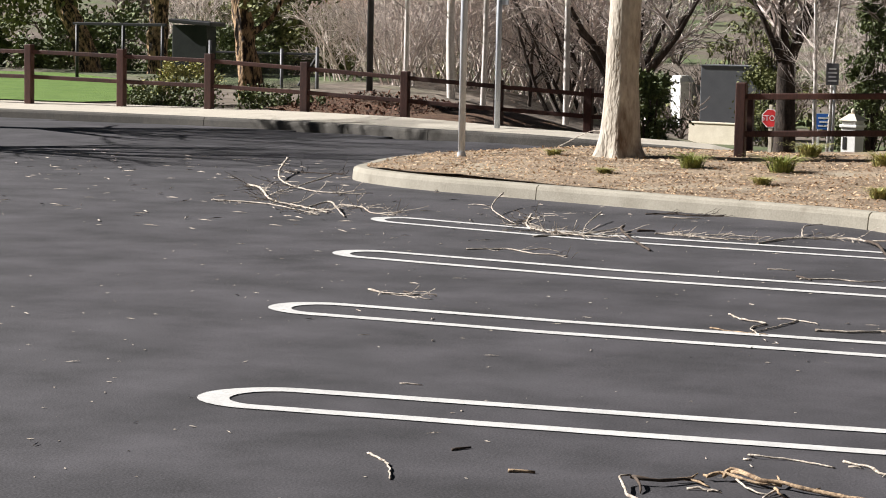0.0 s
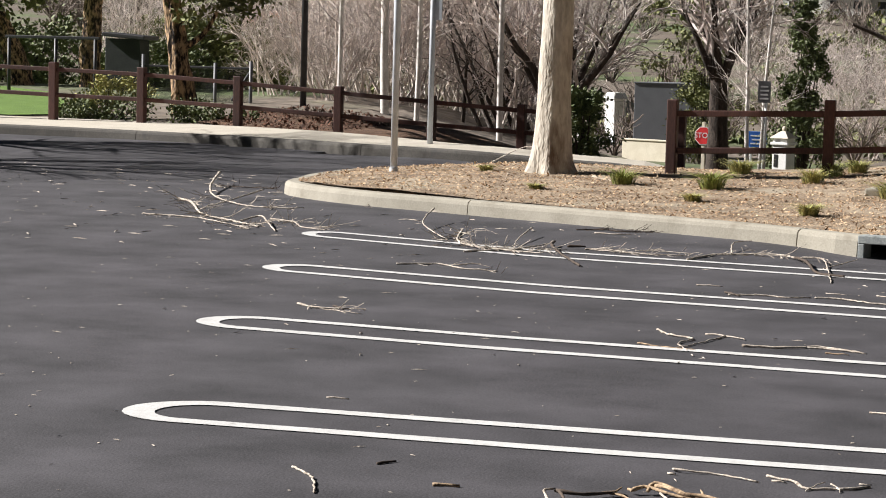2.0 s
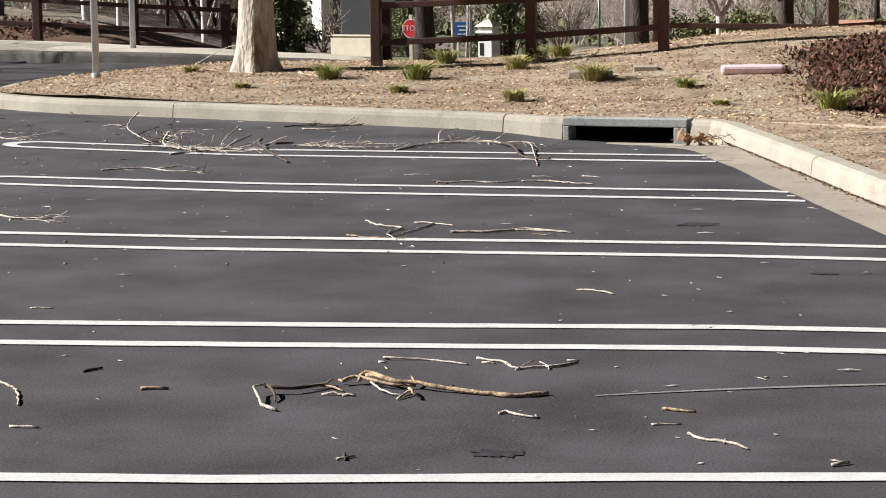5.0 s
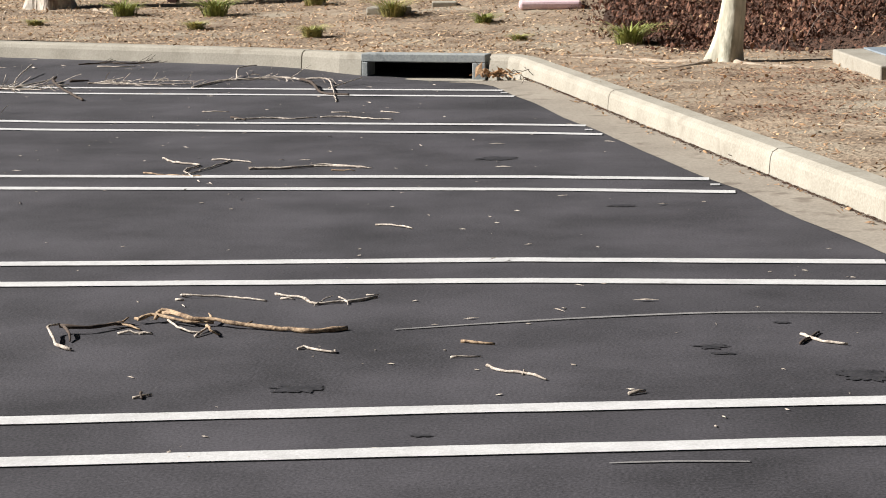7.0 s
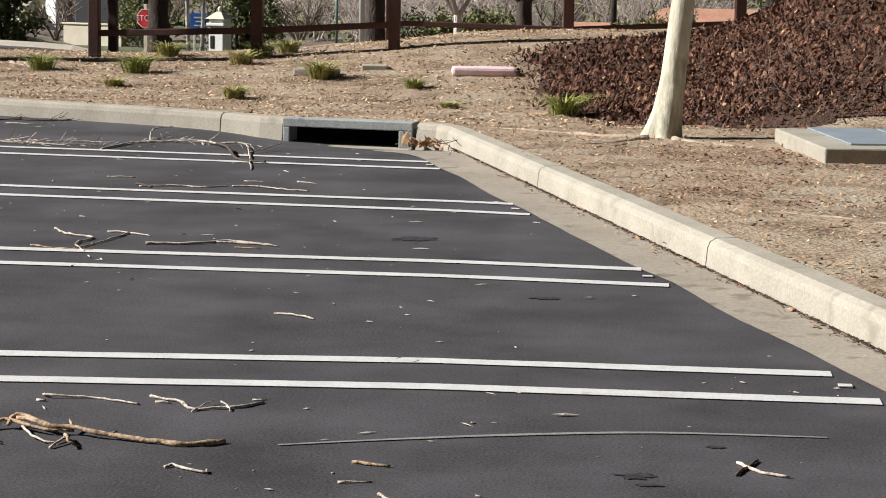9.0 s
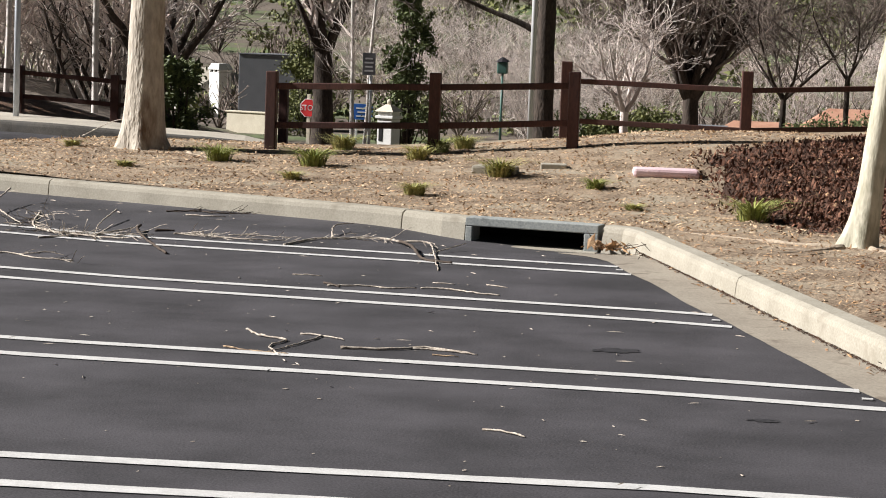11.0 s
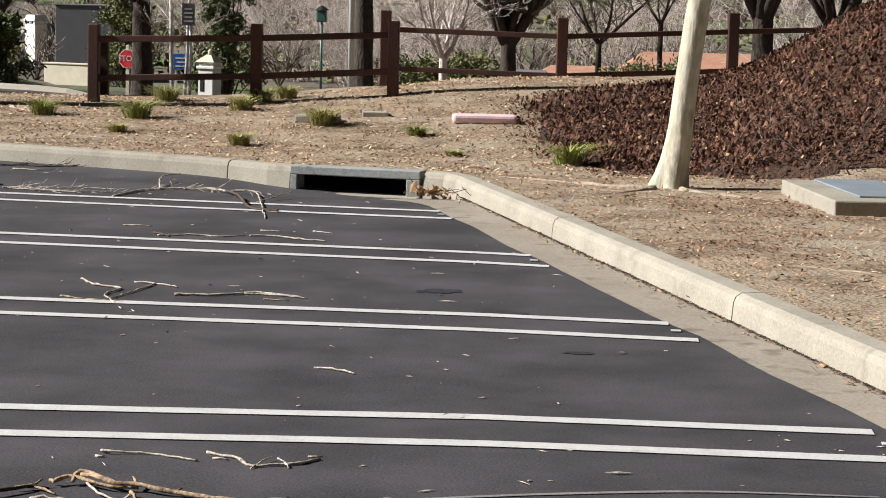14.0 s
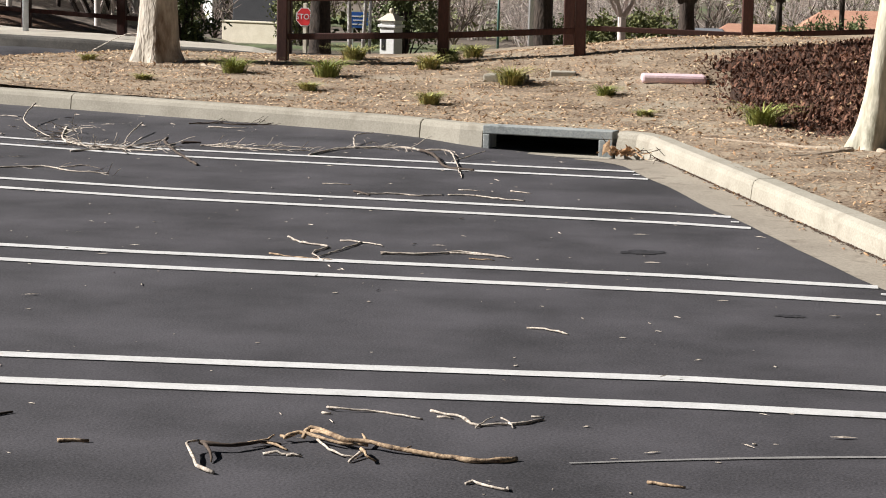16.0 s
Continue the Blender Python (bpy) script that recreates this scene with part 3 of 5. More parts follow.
def fence(name, posts, height, label, size=0.15, rails=(0.40, 0.80), skip_rails=()):
    """A post-and-rail fence along posts = (x, y, z) or (x, y, z, height); rails as shares of the height."""
    root = thing(name, posts[0][:3], label, "fence")
    along = (Vector(posts[-1][:3]) - Vector(posts[0][:3])).normalized()
    ang = math.atan2(along.y, along.x)
    rot = Matrix.Rotation(ang, 3, "Z")
    tall = [p[3] if len(p) > 3 else height for p in posts]
    posts = [p[:3] for p in posts]
    o = Vector(posts[0])
    for p, h in zip(posts, tall):
        bm = box(size, size, h + 0.25, (0, 0, -0.25), 0.012, rot)
        ob = part("post", bm, M_RAIL, root)
        ob.location = Vector(p) - o
    for i in range(len(posts) - 1):
        if i in skip_rails:
            continue
        for f in rails:
            a, b = Vector(posts[i]) + Vector((0, 0, f * tall[i])), Vector(posts[i + 1]) + Vector((0, 0, f * tall[i + 1]))
            d = b - a
            n = d.cross(Vector((0, 0, 1))).normalized() * (0.05 if name == "rail_fence" else 0.0)
            bm = box(d.length - size * 0.6, 0.045, 0.072, (0, 0, -0.036), 0.008)
            m = Matrix.Translation((a + b) / 2 - o + n) @ d.to_track_quat("X", "Z").to_matrix().to_4x4()
            bmesh.ops.transform(bm, matrix=m, verts=bm.verts)
            part("rail", bm, M_RAIL, root)
    return root


STREET_POSTS = [(-26.3, 33.7, 0.42, 0.98), (-24.4, 33.65, 0.42, 0.98), (-22.55, 33.55, 0.41, 0.98), (-20.66, 33.5, 0.40, 0.98), (-18.73, 33.5, 0.355, 0.98), (-16.96, 33.5, 0.335, 0.95), (-15.09, 33.5, 0.29, 0.89), (-13.2, 33.5, 0.22, 0.84), (-11.5, 33.5, 0.14, 0.81), (-9.91, 33.5, 0.075, 0.78), (-9.3, 33.55, 0.05, 0.78)]
fence("street_fence", STREET_POSTS, 0.92, "reddish brown wooden post-and-rail fence along the sidewalk", size=0.14, rails=(0.40, 0.865))
fence("island_fence", [(-5.2, 24.5, 0.235, 0.935), (-3.325, 24.5, 0.315, 0.905), (-1.765, 24.5, 0.425, 0.865)], 0.91, "dark red-brown wooden post-and-rail fence on the island", size=0.125, rails=(0.345, 0.82))
fence("path_fence", [(-2.42, 30.0, 0.42), (0.02, 30.0, 0.38), (2.37, 30.3, 0.50), (4.6, 30.6, 0.6)], 0.94, "weathered brown wooden rail fence by the bank", size=0.15, rails=(0.15, 0.725))
post_back = part("fence_post", box(0.15, 0.15, 1.2, (-7.78, 36, -0.45), 0.012), M_RAIL)
tagged(post_back, "dark brown wooden fence post", "post")

# ---------------------------------------------------------------- poles and signs


def steel_pole(name, at, r, h, label, category, mat=M_STEEL):
    root = thing(name, at, label, category)
    smooth(part("shaft", pole(r, r * 0.92, h, 20, (0, 0, -0.1)), mat, root))
    part("collar", pole(r * 1.25, r * 1.2, 0.05, 20, (0, 0, -0.02)), mat, root)
    return root


steel_pole("sign_pole", (-8.47, 23.75, 0.22), 0.043, 4.2, "slim galvanised steel pole in the island nose", "pole")
green_pole = steel_pole("street_sign_pole", (-10.46, 30.55, 0.16), 0.045, 3.6, "galvanised steel pole with a sign on the sidewalk", "pole")
part("sign_plate", box(0.11, 0.02, 0.7, (0.10, -0.02, 2.0), 0.004), M_STEEL, green_pole)
steel_pole("dark_lamp_post", (-17.5, 42, 0.45), 0.07, 5.5, "black painted lamp post among the trees", "lamp post", M_BLACK)
steel_pole("lamp_post", (-4.08, 40, -0.45), 0.055, 6.0, "pale galvanised lamp post", "lamp post", material("pale_steel", (0.60, 0.60, 0.62), (0.72, 0.72, 0.73), 6, 0.45, 0.1, 60, metal=0.2))

lantern = thing("street_lantern", (-6.62, 55, -1.2), "green lantern on a slim pole", "lantern")
M_LANTERN = material("green_lantern", (0.05, 0.13, 0.11), (0.10, 0.20, 0.17), 5, 0.4, 0)
smooth(part("shaft", pole(0.035, 0.03, 2.0, 12), M_LANTERN, lantern))
part("lantern_body", box(0.26, 0.26, 0.30, (0, 0, 2.0), 0.03), M_LANTERN, lantern)
part("lantern_cap", pole(0.2, 0.03, 0.12, 8, (0, 0, 2.3)), M_BLACK, lantern)


def letters(text, size, at, mat, parent, name="lettering"):
    cu = bpy.data.curves.new(name, "FONT")
    cu.body, cu.size, cu.align_x, cu.align_y, cu.extrude = text, size, "CENTER", "CENTER", 0.003
    tmp = bpy.data.objects.new(name, cu)
    me = bpy.data.meshes.new_from_object(tmp)
    bpy.data.objects.remove(tmp)
    me.transform(Matrix.Translation(at) @ Matrix.Rotation(math.pi / 2, 4, "X"))
    me.materials.append(mat)
    ob = new(name, me)
    ob.parent = parent
    return ob


def octagon(r, thick, z, y):
    vs = []
    for yy in (y, y + thick):
        for k in range(8):
            a = math.pi / 8 + k * math.pi / 4
            vs.append((r * math.cos(a), yy, z + r * math.sin(a)))
    fs = [tuple(range(8)), tuple(reversed(range(8, 16)))] + [(k, k + 8, (k + 1) % 8 + 8, (k + 1) % 8) for k in range(8)]
    return vs, fs


stop = thing("stop_sign", (-14.98, 70, -2.03), "red octagonal stop sign on a pale post", "stop sign")
stop.rotation_euler = (0, 0, radians(-12))
part("post", box(0.13, 0.1, 1.7, (0, 0.05, 0), 0.01), M_CREAM, stop)
part("border", octagon(0.325, 0.02, 1.25, -0.02), M_SIGNW, stop)
part("plate", octagon(0.30, 0.02, 1.25, -0.026), M_RED, stop)
letters("STOP", 0.26, (0, -0.032, 1.25), M_SIGNW, stop)

psign = thing("parking_sign", (-8.06, 45, -0.68), "small grey notice sign on a white post", "sign")
smooth(part("post", pole(0.03, 0.03, 1.75, 12), M_SIGNW, psign))
part("plate", box(0.27, 0.02, 0.46, (-0.04, -0.045, 1.49), 0.004), M_SIGNG, psign)
for k in range(4):
    part("text_bar", box(0.19 - 0.03 * (k % 2), 0.004, 0.035, (-0.04, -0.058, 1.56 + 0.085 * k), 0), M_SIGNW, psign)

blue = thing("blue_sign", (-14.36, 76, -2.4), "blue information sign on two white posts", "sign")
for dx in (-0.22, 0.22):
    part("post", box(0.08, 0.08, 1.5, (dx, 0.05, 0), 0.01), M_SIGNW, blue)
part("plate", box(0.74, 0.03, 0.56, (0, -0.02, 1.08), 0.006), M_BLUE, blue)
for k in range(3):
    part("text_bar", box(0.5 - 0.1 * (k % 2), 0.006, 0.05, (0.02, -0.04, 1.18 + 0.14 * k), 0), M_SIGNW, blue)

pillar = thing("gate_pillar", (-6.35, 38, -0.42), "white rendered pillar with a capped lantern top", "pillar")
pillar.rotation_euler = (0, 0, radians(-20))
pillar.scale = (0.78, 0.78, 1.03)
part("shaft", box(0.38, 0.38, 0.58, (0, 0, 0), 0.015), M_WHITE, pillar)
# thin near-black box on the shaft stands for a shaded recess
part("niche", box(0.10, 0.02, 0.22, (-0.09, -0.195, 0.2), 0.008), M_DARK, pillar)
part("ledge", box(0.46, 0.46, 0.05, (0, 0, 0.585), 0.012), M_WHITE, pillar)
part("neck", box(0.36, 0.36, 0.07, (0, 0, 0.635), 0.008), M_WHITE, pillar)
cap = bmesh.new()
bmesh.ops.create_cone(cap, cap_ends=True, segments=4, radius1=0.35, radius2=0.09, depth=0.12)
bmesh.ops.rotate(cap, matrix=Matrix.Rotation(math.pi / 4, 3, "Z"), verts=cap.verts)
bmesh.ops.translate(cap, vec=(0, 0, 0.765), verts=cap.verts)
part("cap", cap, M_CREAM, pillar)
fin = bmesh.new()
bmesh.ops.create_uvsphere(fin, u_segments=10, v_segments=8, radius=0.055)
bmesh.ops.translate(fin, vec=(0, 0, 0.865), verts=fin.verts)
part("finial", fin, M_CREAM, pillar)

# concrete vault, slabs and the pink stone
vault = thing("utility_vault", (2.06, 15.35, 0.075), "low concrete utility box with steel lids", "utility box")
turn_v = Matrix.Rotation(radians(8), 3, "Z")
part("body", box(1.9, 1.7, 0.17, (1.02, 0.95, 0.0), 0.012, turn_v), M_CONC, vault)
for k in range(3):
    part("lid", box(0.5, 1.4, 0.014, (0.55 + 0.53 * k, 0.98, 0.171), 0.004, turn_v), M_LIDS, vault)


def slab_thing(name, at, sx, sy, sz, mat, label, category, rz=0.0, bev=0.02):
    ob = part(name, box(sx, sy, sz, (0, 0, 0), bev), mat)
    ob.location = at
    ob.rotation_euler = (0, 0, rz)
    return tagged(ob, label, category)


slab_thing("pink_stone", (-0.60, 22.35, bed(-0.60, 22.35) - 0.02), 0.66, 0.34, 0.09, M_PINK, "pale pink flat stone lying on soil", "stone", 0.1, 0.03)
slab_thing("valve_box", (-2.32, 22.3, bed(-2.32, 22.3) - 0.03), 0.44, 0.3, 0.1, M_CONC, "small weathered concrete valve box in soil", "valve box", -0.05)
slab_thing("small_valve_box", (-1.78, 22.8, bed(-1.72, 22.8) - 0.03), 0.27, 0.2, 0.08, M_CONC, "small pale valve box in soil", "valve box", 0.1, 0.012)

# ---------------------------------------------------------------- trees


def grow(acc, p, d, length, r, depth, rng, spread=0.6, lift=0.15, kids=4, sides=5, shrink=0.62, wild=0.16, thin=0.0035):
    """A limb that bends as it goes and carries smaller limbs."""
    n = 4 if depth > 1 else 3
    pts, rad = [Vector(p)], [r]
    d = Vector(d).normalized()
    for i in range(n):
        d = (d + Vector((rng.gauss(0, wild), rng.gauss(0, wild), rng.gauss(0, wild * 0.6) + lift * 0.3))).normalized()
        pts.append(pts[-1] + d * length / n)
        rad.append(max(thin, r * (1 - 0.55 * (i + 1) / n)))
    tube(acc, pts, rad, max(3, sides))
    if depth <= 0:
        return
    for k in range(kids):
        t = 0.35 + 0.65 * (k + rng.random()) / kids
        i = min(n - 1, int(t * n))
        q = pts[i].lerp(pts[i + 1], t * n - i)
        a = rng.uniform(0, 2 * math.pi)
        u = d.orthogonal().normalized()
        side = u * math.cos(a) + d.cross(u) * math.sin(a)
        nd = d * (1 - spread * 0.5) + side * spread + Vector((0, 0, lift))
        grow(acc, q, nd, length * shrink * rng.uniform(0.75, 1.2), max(thin, rad[i] * 0.62), depth - 1, rng, spread, lift, kids, sides - 1, shrink, wild, thin)


def leaf_cards(n, centre, size, leaf, rng, acc, flat=1.0):
    """Small bent leaves in a loose clump."""
    vs, fs = acc
    for _ in range(n):
        v = Vector((rng.gauss(0, 1), rng.gauss(0, 1), rng.gauss(0, 1) * flat)) * size * 0.5 + Vector(centre)
        a = Vector((rng.gauss(0, 1), rng.gauss(0, 1), rng.gauss(0, 1))).normalized()
        b = a.orthogonal().normalized()
        s = leaf * rng.uniform(0.6, 1.4)
        i = len(vs)
        vs += [v - a * s, v + b * s * 0.45, v + a * s, v - b * s * 0.45]
        fs += [(i, i + 1, i + 2), (i, i + 2, i + 3)]


def trunk_mesh(pts, radii, sides, seed, rough=0.05, flare=0.0, lobes=5):
    """A trunk with an uneven skin and a flared foot."""
    vs, fs = [], []
    line = polyline(pts, 0.12)
    n = len(line)
    for i, p in enumerate(line):
        t = i / (n - 1) * (len(radii) - 1)
        k = min(len(radii) - 2, int(t))
        r = radii[k] + (radii[k + 1] - radii[k]) * (t - k)
        h = p.z - line[0].z
        for s in range(sides):
            a = 2 * math.pi * s / sides
            f = 1 + rough * noise.noise(Vector((math.cos(a) * 1.6, math.sin(a) * 1.6, h * 1.3 + seed))) * 2
            if rough > 0.15:
                f += 0.20 * noise.noise(Vector((math.cos(a) * 4.5, math.sin(a) * 4.5, h * 4.0 + seed)))
            if flare:
                f += flare * math.exp(-h * 5.5) * (0.55 + 0.45 * math.cos(lobes * a + seed))
            vs.append((p.x + math.cos(a) * r * f, p.y + math.sin(a) * r * f, p.z))
    for i in range(n - 1):
        for s in range(sides):
            a, b = i * sides + s, i * sides + (s + 1) % sides
            fs.append((a, b, b + sides, a + sides))
    fs.append(tuple(range((n - 1) * sides, n * sides)))
    return vs, fs


def crown_on(root, at, n, length, r, depth, seed, mat, spread=0.6, lift=0.3, kids=4, name="crown", tilt=0.7):
    rng = random.Random(seed)
    acc = ([], [])
    for k in range(n):
        a = 2 * math.pi * (k + rng.random() * 0.6) / n
        grow(acc, at, (math.cos(a) * tilt, math.sin(a) * tilt, 1), length * rng.uniform(0.8, 1.2), r * rng.uniform(0.7, 1), depth, rng, spread, lift, kids)
    return smooth(part(name, acc, mat, root))


# the pale tree on the island
t1 = thing("island_tree", (-6.54, 24.0, bed(-6.58, 24.0) - 0.04), "bare tree with a thick pale trunk flaring at its foot", "tree")
smooth(part("trunk", trunk_mesh([(0, 0, -0.1), (-0.01, 0, 0.15), (-0.0, 0, 0.6), (0.0, 0, 1.2), (0.02, 0, 2.0), (0.04, 0.02, 4.0), (0.06, 0.05, 6.6)], [0.25, 0.20, 0.187, 0.18, 0.172, 0.162, 0.15], 30, 2.0, 0.035, 0.85, 6), M_PALE, t1))
crown_on(t1, (0.06, 0.05, 6.4), 5, 2.4, 0.10, 3, 11, M_PALE)

# the leaning pale tree by the gutter
t2 = thing("leaning_tree", (1.13, 17.25, 0.12), "slim leaning tree with smooth pale yellowish bark", "tree")
smooth(part("trunk", trunk_mesh([(0.0, 0, -0.06), (0.045, 0, 0.12), (0.095, 0, 0.40), (0.145, 0, 0.90), (0.204, 0, 1.4), (0.28, 0, 1.84), (0.5, 0.1, 3.4)], [0.125, 0.097, 0.092, 0.094, 0.092, 0.088, 0.08], 26, 5.0, 0.03, 0.75, 4), M_PALE2, t2))
crown_on(t2, (0.5, 0.1, 3.3), 4, 2.0, 0.06, 3, 12, M_PALE2)


def root_line(pts, r, name="surface_root"):
    acc = ([], [])
    line = polyline([Vector((x, y, bed(x, y) - 0.35 * r)) for x, y in pts], 0.1)
    for v in line[1:]:
        v.x += 0.03 * noise.noise(Vector((v.x * 4, v.y * 4, 1.0)))
        v.y += 0.05 * noise.noise(Vector((v.x * 4, v.y * 4, 6.0)))
        v.z = bed(v.x, v.y) - 0.3 * r
    n = len(line)
    tube(acc, line, [r * (1 - 0.7 * i / (n - 1)) * (1 + 0.5 * noise.noise(Vector((i * 0.7, r * 50, 0)))) for i in range(n)], 7)
    return smooth(part(name, acc, M_ROOT))


for pts, r in (([(1.05, 17.1), (0.75, 17.15), (0.2, 17.5), (-0.3, 17.8)], 0.035), ([(1.05, 17.0), (0.6, 16.6), (0.35, 16.35), (0.05, 16.5)], 0.024), ([(1.25, 17.0), (1.5, 16.75), (1.95, 16.5), (2.2, 16.45)], 0.034), ([(1.0, 16.95), (0.8, 16.8), (0.55, 16.85), (0.3, 16.7)], 0.02), ([(0.9, 16.7), (0.65, 16.3), (0.5, 16.2)], 0.012),
               ([(2.35, 12.0), (1.95, 12.25), (1.69, 12.32), (1.46, 12.0)], 0.018), ([(2.1, 11.8), (1.75, 11.6), (1.5, 11.75)], 0.012), ([(2.5, 11.4), (2.1, 11.5), (1.8, 11.3)], 0.010),
               ([(-5.9, 23.6), (-5.2, 22.6), (-4.6, 22.2)], 0.03), ([(-6.9, 23.4), (-6.4, 21.9), (-5.6, 21.5)], 0.014)):
    tagged(root_line(pts, r), "pale tree root lying bare on soil", "root", "surface roots")


def leafy_tree(name, base, pts, radii, label, clumps, seed, leaf_mat, bark, leaf=0.10, per=260, size=0.9):
    root = thing(name, base, label, "tree")
    smooth(part("trunk", trunk_mesh(pts, radii, 34, seed, 0.2, 0.35, 5), bark, root))
    rng = random.Random(seed)
    acc, limbs = ([], []), ([], [])
    top = Vector(pts[-1])
    for c in clumps:
        c = Vector(c)
        start = top.lerp(Vector(pts[len(pts) // 2]), rng.random() * 0.7)
        mid = start.lerp(c, 0.5) + Vector((rng.gauss(0, 0.15), 0, rng.gauss(0, 0.1)))
        tube(limbs, polyline([start, mid, c], 0.2), [0.09 - 0.07 * k / 40 for k in range(len(polyline([start, mid, c], 0.2)))], 6)
        for _ in range(7):
            q = c + Vector((rng.gauss(0, 1), rng.gauss(0, 1), rng.gauss(0, 0.6))) * size * 0.5
            leaf_cards(per // 7, q, size * 0.5, leaf, rng, acc, 0.6)
    part("crown_frame", limbs, bark, root, kind="stuff")
    part("crown", acc, leaf_mat, root)
    return root


leafy_tree("rough_barked_tree", (-27.3, 47, 0.5), [(0, 0, -0.1), (-0.25, 0, 0.8), (-0.8, 0, 1.9), (-1.2, 0, 2.6), (-1.4, 0, 4)], [0.30, 0.26, 0.24, 0.22, 0.16],
           "leaning rough-barked tree with olive foliage behind the lawn", [(-2.3, -0.3, 2.0), (-3.0, 0, 2.3), (-1.8, 0, 2.6), (-0.6, 0, 2.7), (-3.5, 0.2, 1.7), (-2.6, 0.5, 3.0), (0.4, 0, 3.8)], 21, M_PINE, M_ROUGH, 0.09, 420, 1.1)
leafy_tree("rough_barked_tree", (-25.4, 47, 0.5), [(0, 0, -0.1), (0.0, 0, 0.8), (0.05, 0, 2.0), (0.1, 0, 4)], [0.26, 0.22, 0.21, 0.19],
           "upright rough-barked tree with furrowed brown bark", [(-1.0, 0.4, 3.9), (1.0, 0.2, 4.2), (0, 0, 4.8), (-2.2, 0, 3.4)], 22, M_PINE, M_ROUGH, 0.09, 380, 1.2)
# most clumps sit above the view, added to cast shade on the mulch mound
crooked = leafy_tree("rough_barked_tree", (-17.65, 36.7, 0.2), [(0, 0, -0.1), (-0.08, 0, 0.6), (-0.22, 0, 1.4), (-0.30, 0, 2.0), (-0.42, 0, 2.8), (-0.5, 0, 4)], [0.24, 0.20, 0.185, 0.18, 0.17, 0.14],
           "crooked rough-barked tree with a low side limb, upper crown added unseen for shade", [(0.5, 0.1, 2.55), (0.95, 0.2, 2.85), (0.0, 0, 3.6), (-1.0, -0.4, 4.2), (0.6, -1.2, 4.6), (1.4, -2.2, 4.4), (0.4, -2.8, 4.9), (1.6, -0.8, 5.2), (-0.6, -1.8, 5.2), (1.0, -3.3, 4.2), (2.0, -1.8, 5.6), (0.2, -0.6, 5.8), (1.2, -2.6, 5.6), (2.3, -2.9, 4.9), (2.6, -3.3, 4.0), (1.8, -3.6, 4.6), (0.9, -2.9, 3.9), (2.0, -2.5, 4.2), (0.2, -3.5, 4.4), (1.4, -3.0, 3.8), (2.9, -2.6, 4.4)], 23, M_PINE, M_ROUGH, 0.075, 620, 0.85)
limb_c = ([], [])
tube(limb_c, polyline([(-17.88, 36.7, 1.62), (-17.6, 36.68, 1.72), (-17.3, 36.7, 1.95), (-17.05, 36.72, 2.35)], 0.1), [0.085, 0.08, 0.075, 0.07, 0.066, 0.06, 0.055, 0.05, 0.045, 0.042, 0.04, 0.04, 0.04, 0.04, 0.04], 8)
part("side_limb", ([v - Vector((-17.65, 36.7, 0.2)) for v in limb_c[0]], limb_c[1]), M_ROUGH, crooked)


def bare_tree(name, base, trunk_h, r, n, length, depth, seed, label, bark=M_BARK, twig=M_BRUSH, lean=(0, 0), tilt=0.75, kids=3, spread=0.6, lift=0.25):
    root = thing(name, base, label, "tree")
    if trunk_h:
        smooth(part("trunk", trunk_mesh([(0, 0, -0.3), (lean[0] * 0.4, lean[1] * 0.4, trunk_h * 0.5), (lean[0], lean[1], trunk_h)], [r * 1.25, r, r * 0.95], 16, seed, 0.07, 0.25), bark, root))
    rng = random.Random(seed)
    twigs = ([], [])
    top = Vector((lean[0], lean[1], trunk_h * 0.97))
    for k in range(n):
        a = 2 * math.pi * (k + rng.random() * 0.5) / n
        d = Vector((math.cos(a) * tilt, math.sin(a) * tilt, 1)).normalized()
        r0 = r * rng.uniform(0.42, 0.62)
        pts, rad = [top + Vector((math.cos(a), math.sin(a), -0.6)) * r * 0.5], [r0]
        for i in range(5):
            d = (d + Vector((rng.gauss(0, 0.12), rng.gauss(0, 0.12), 0.10))).normalized()
            pts.append(pts[-1] + d * length / 5)
            rad.append(r0 * (1 - 0.16 * (i + 1)))
        one = ([], [])
        tube(one, pts, rad, 8)
        smooth(part("limb", one, bark, root))
        for i in range(1, 6):
            for _ in range(kids - 1):
                ang = rng.uniform(0, 2 * math.pi)
                nd = d * 0.55 + Vector((math.cos(ang), math.sin(ang), rng.uniform(-0.2, 0.7))) * spread
                grow(twigs, pts[i], nd, length * 0.5 * rng.uniform(0.6, 1.2), rad[i] * 0.5, depth, rng, spread, lift * 0.5, kids, 4, 0.62, 0.2, 0.006)
    part("fine_twig_mass", twigs, twig, root, kind="stuff")
    return root


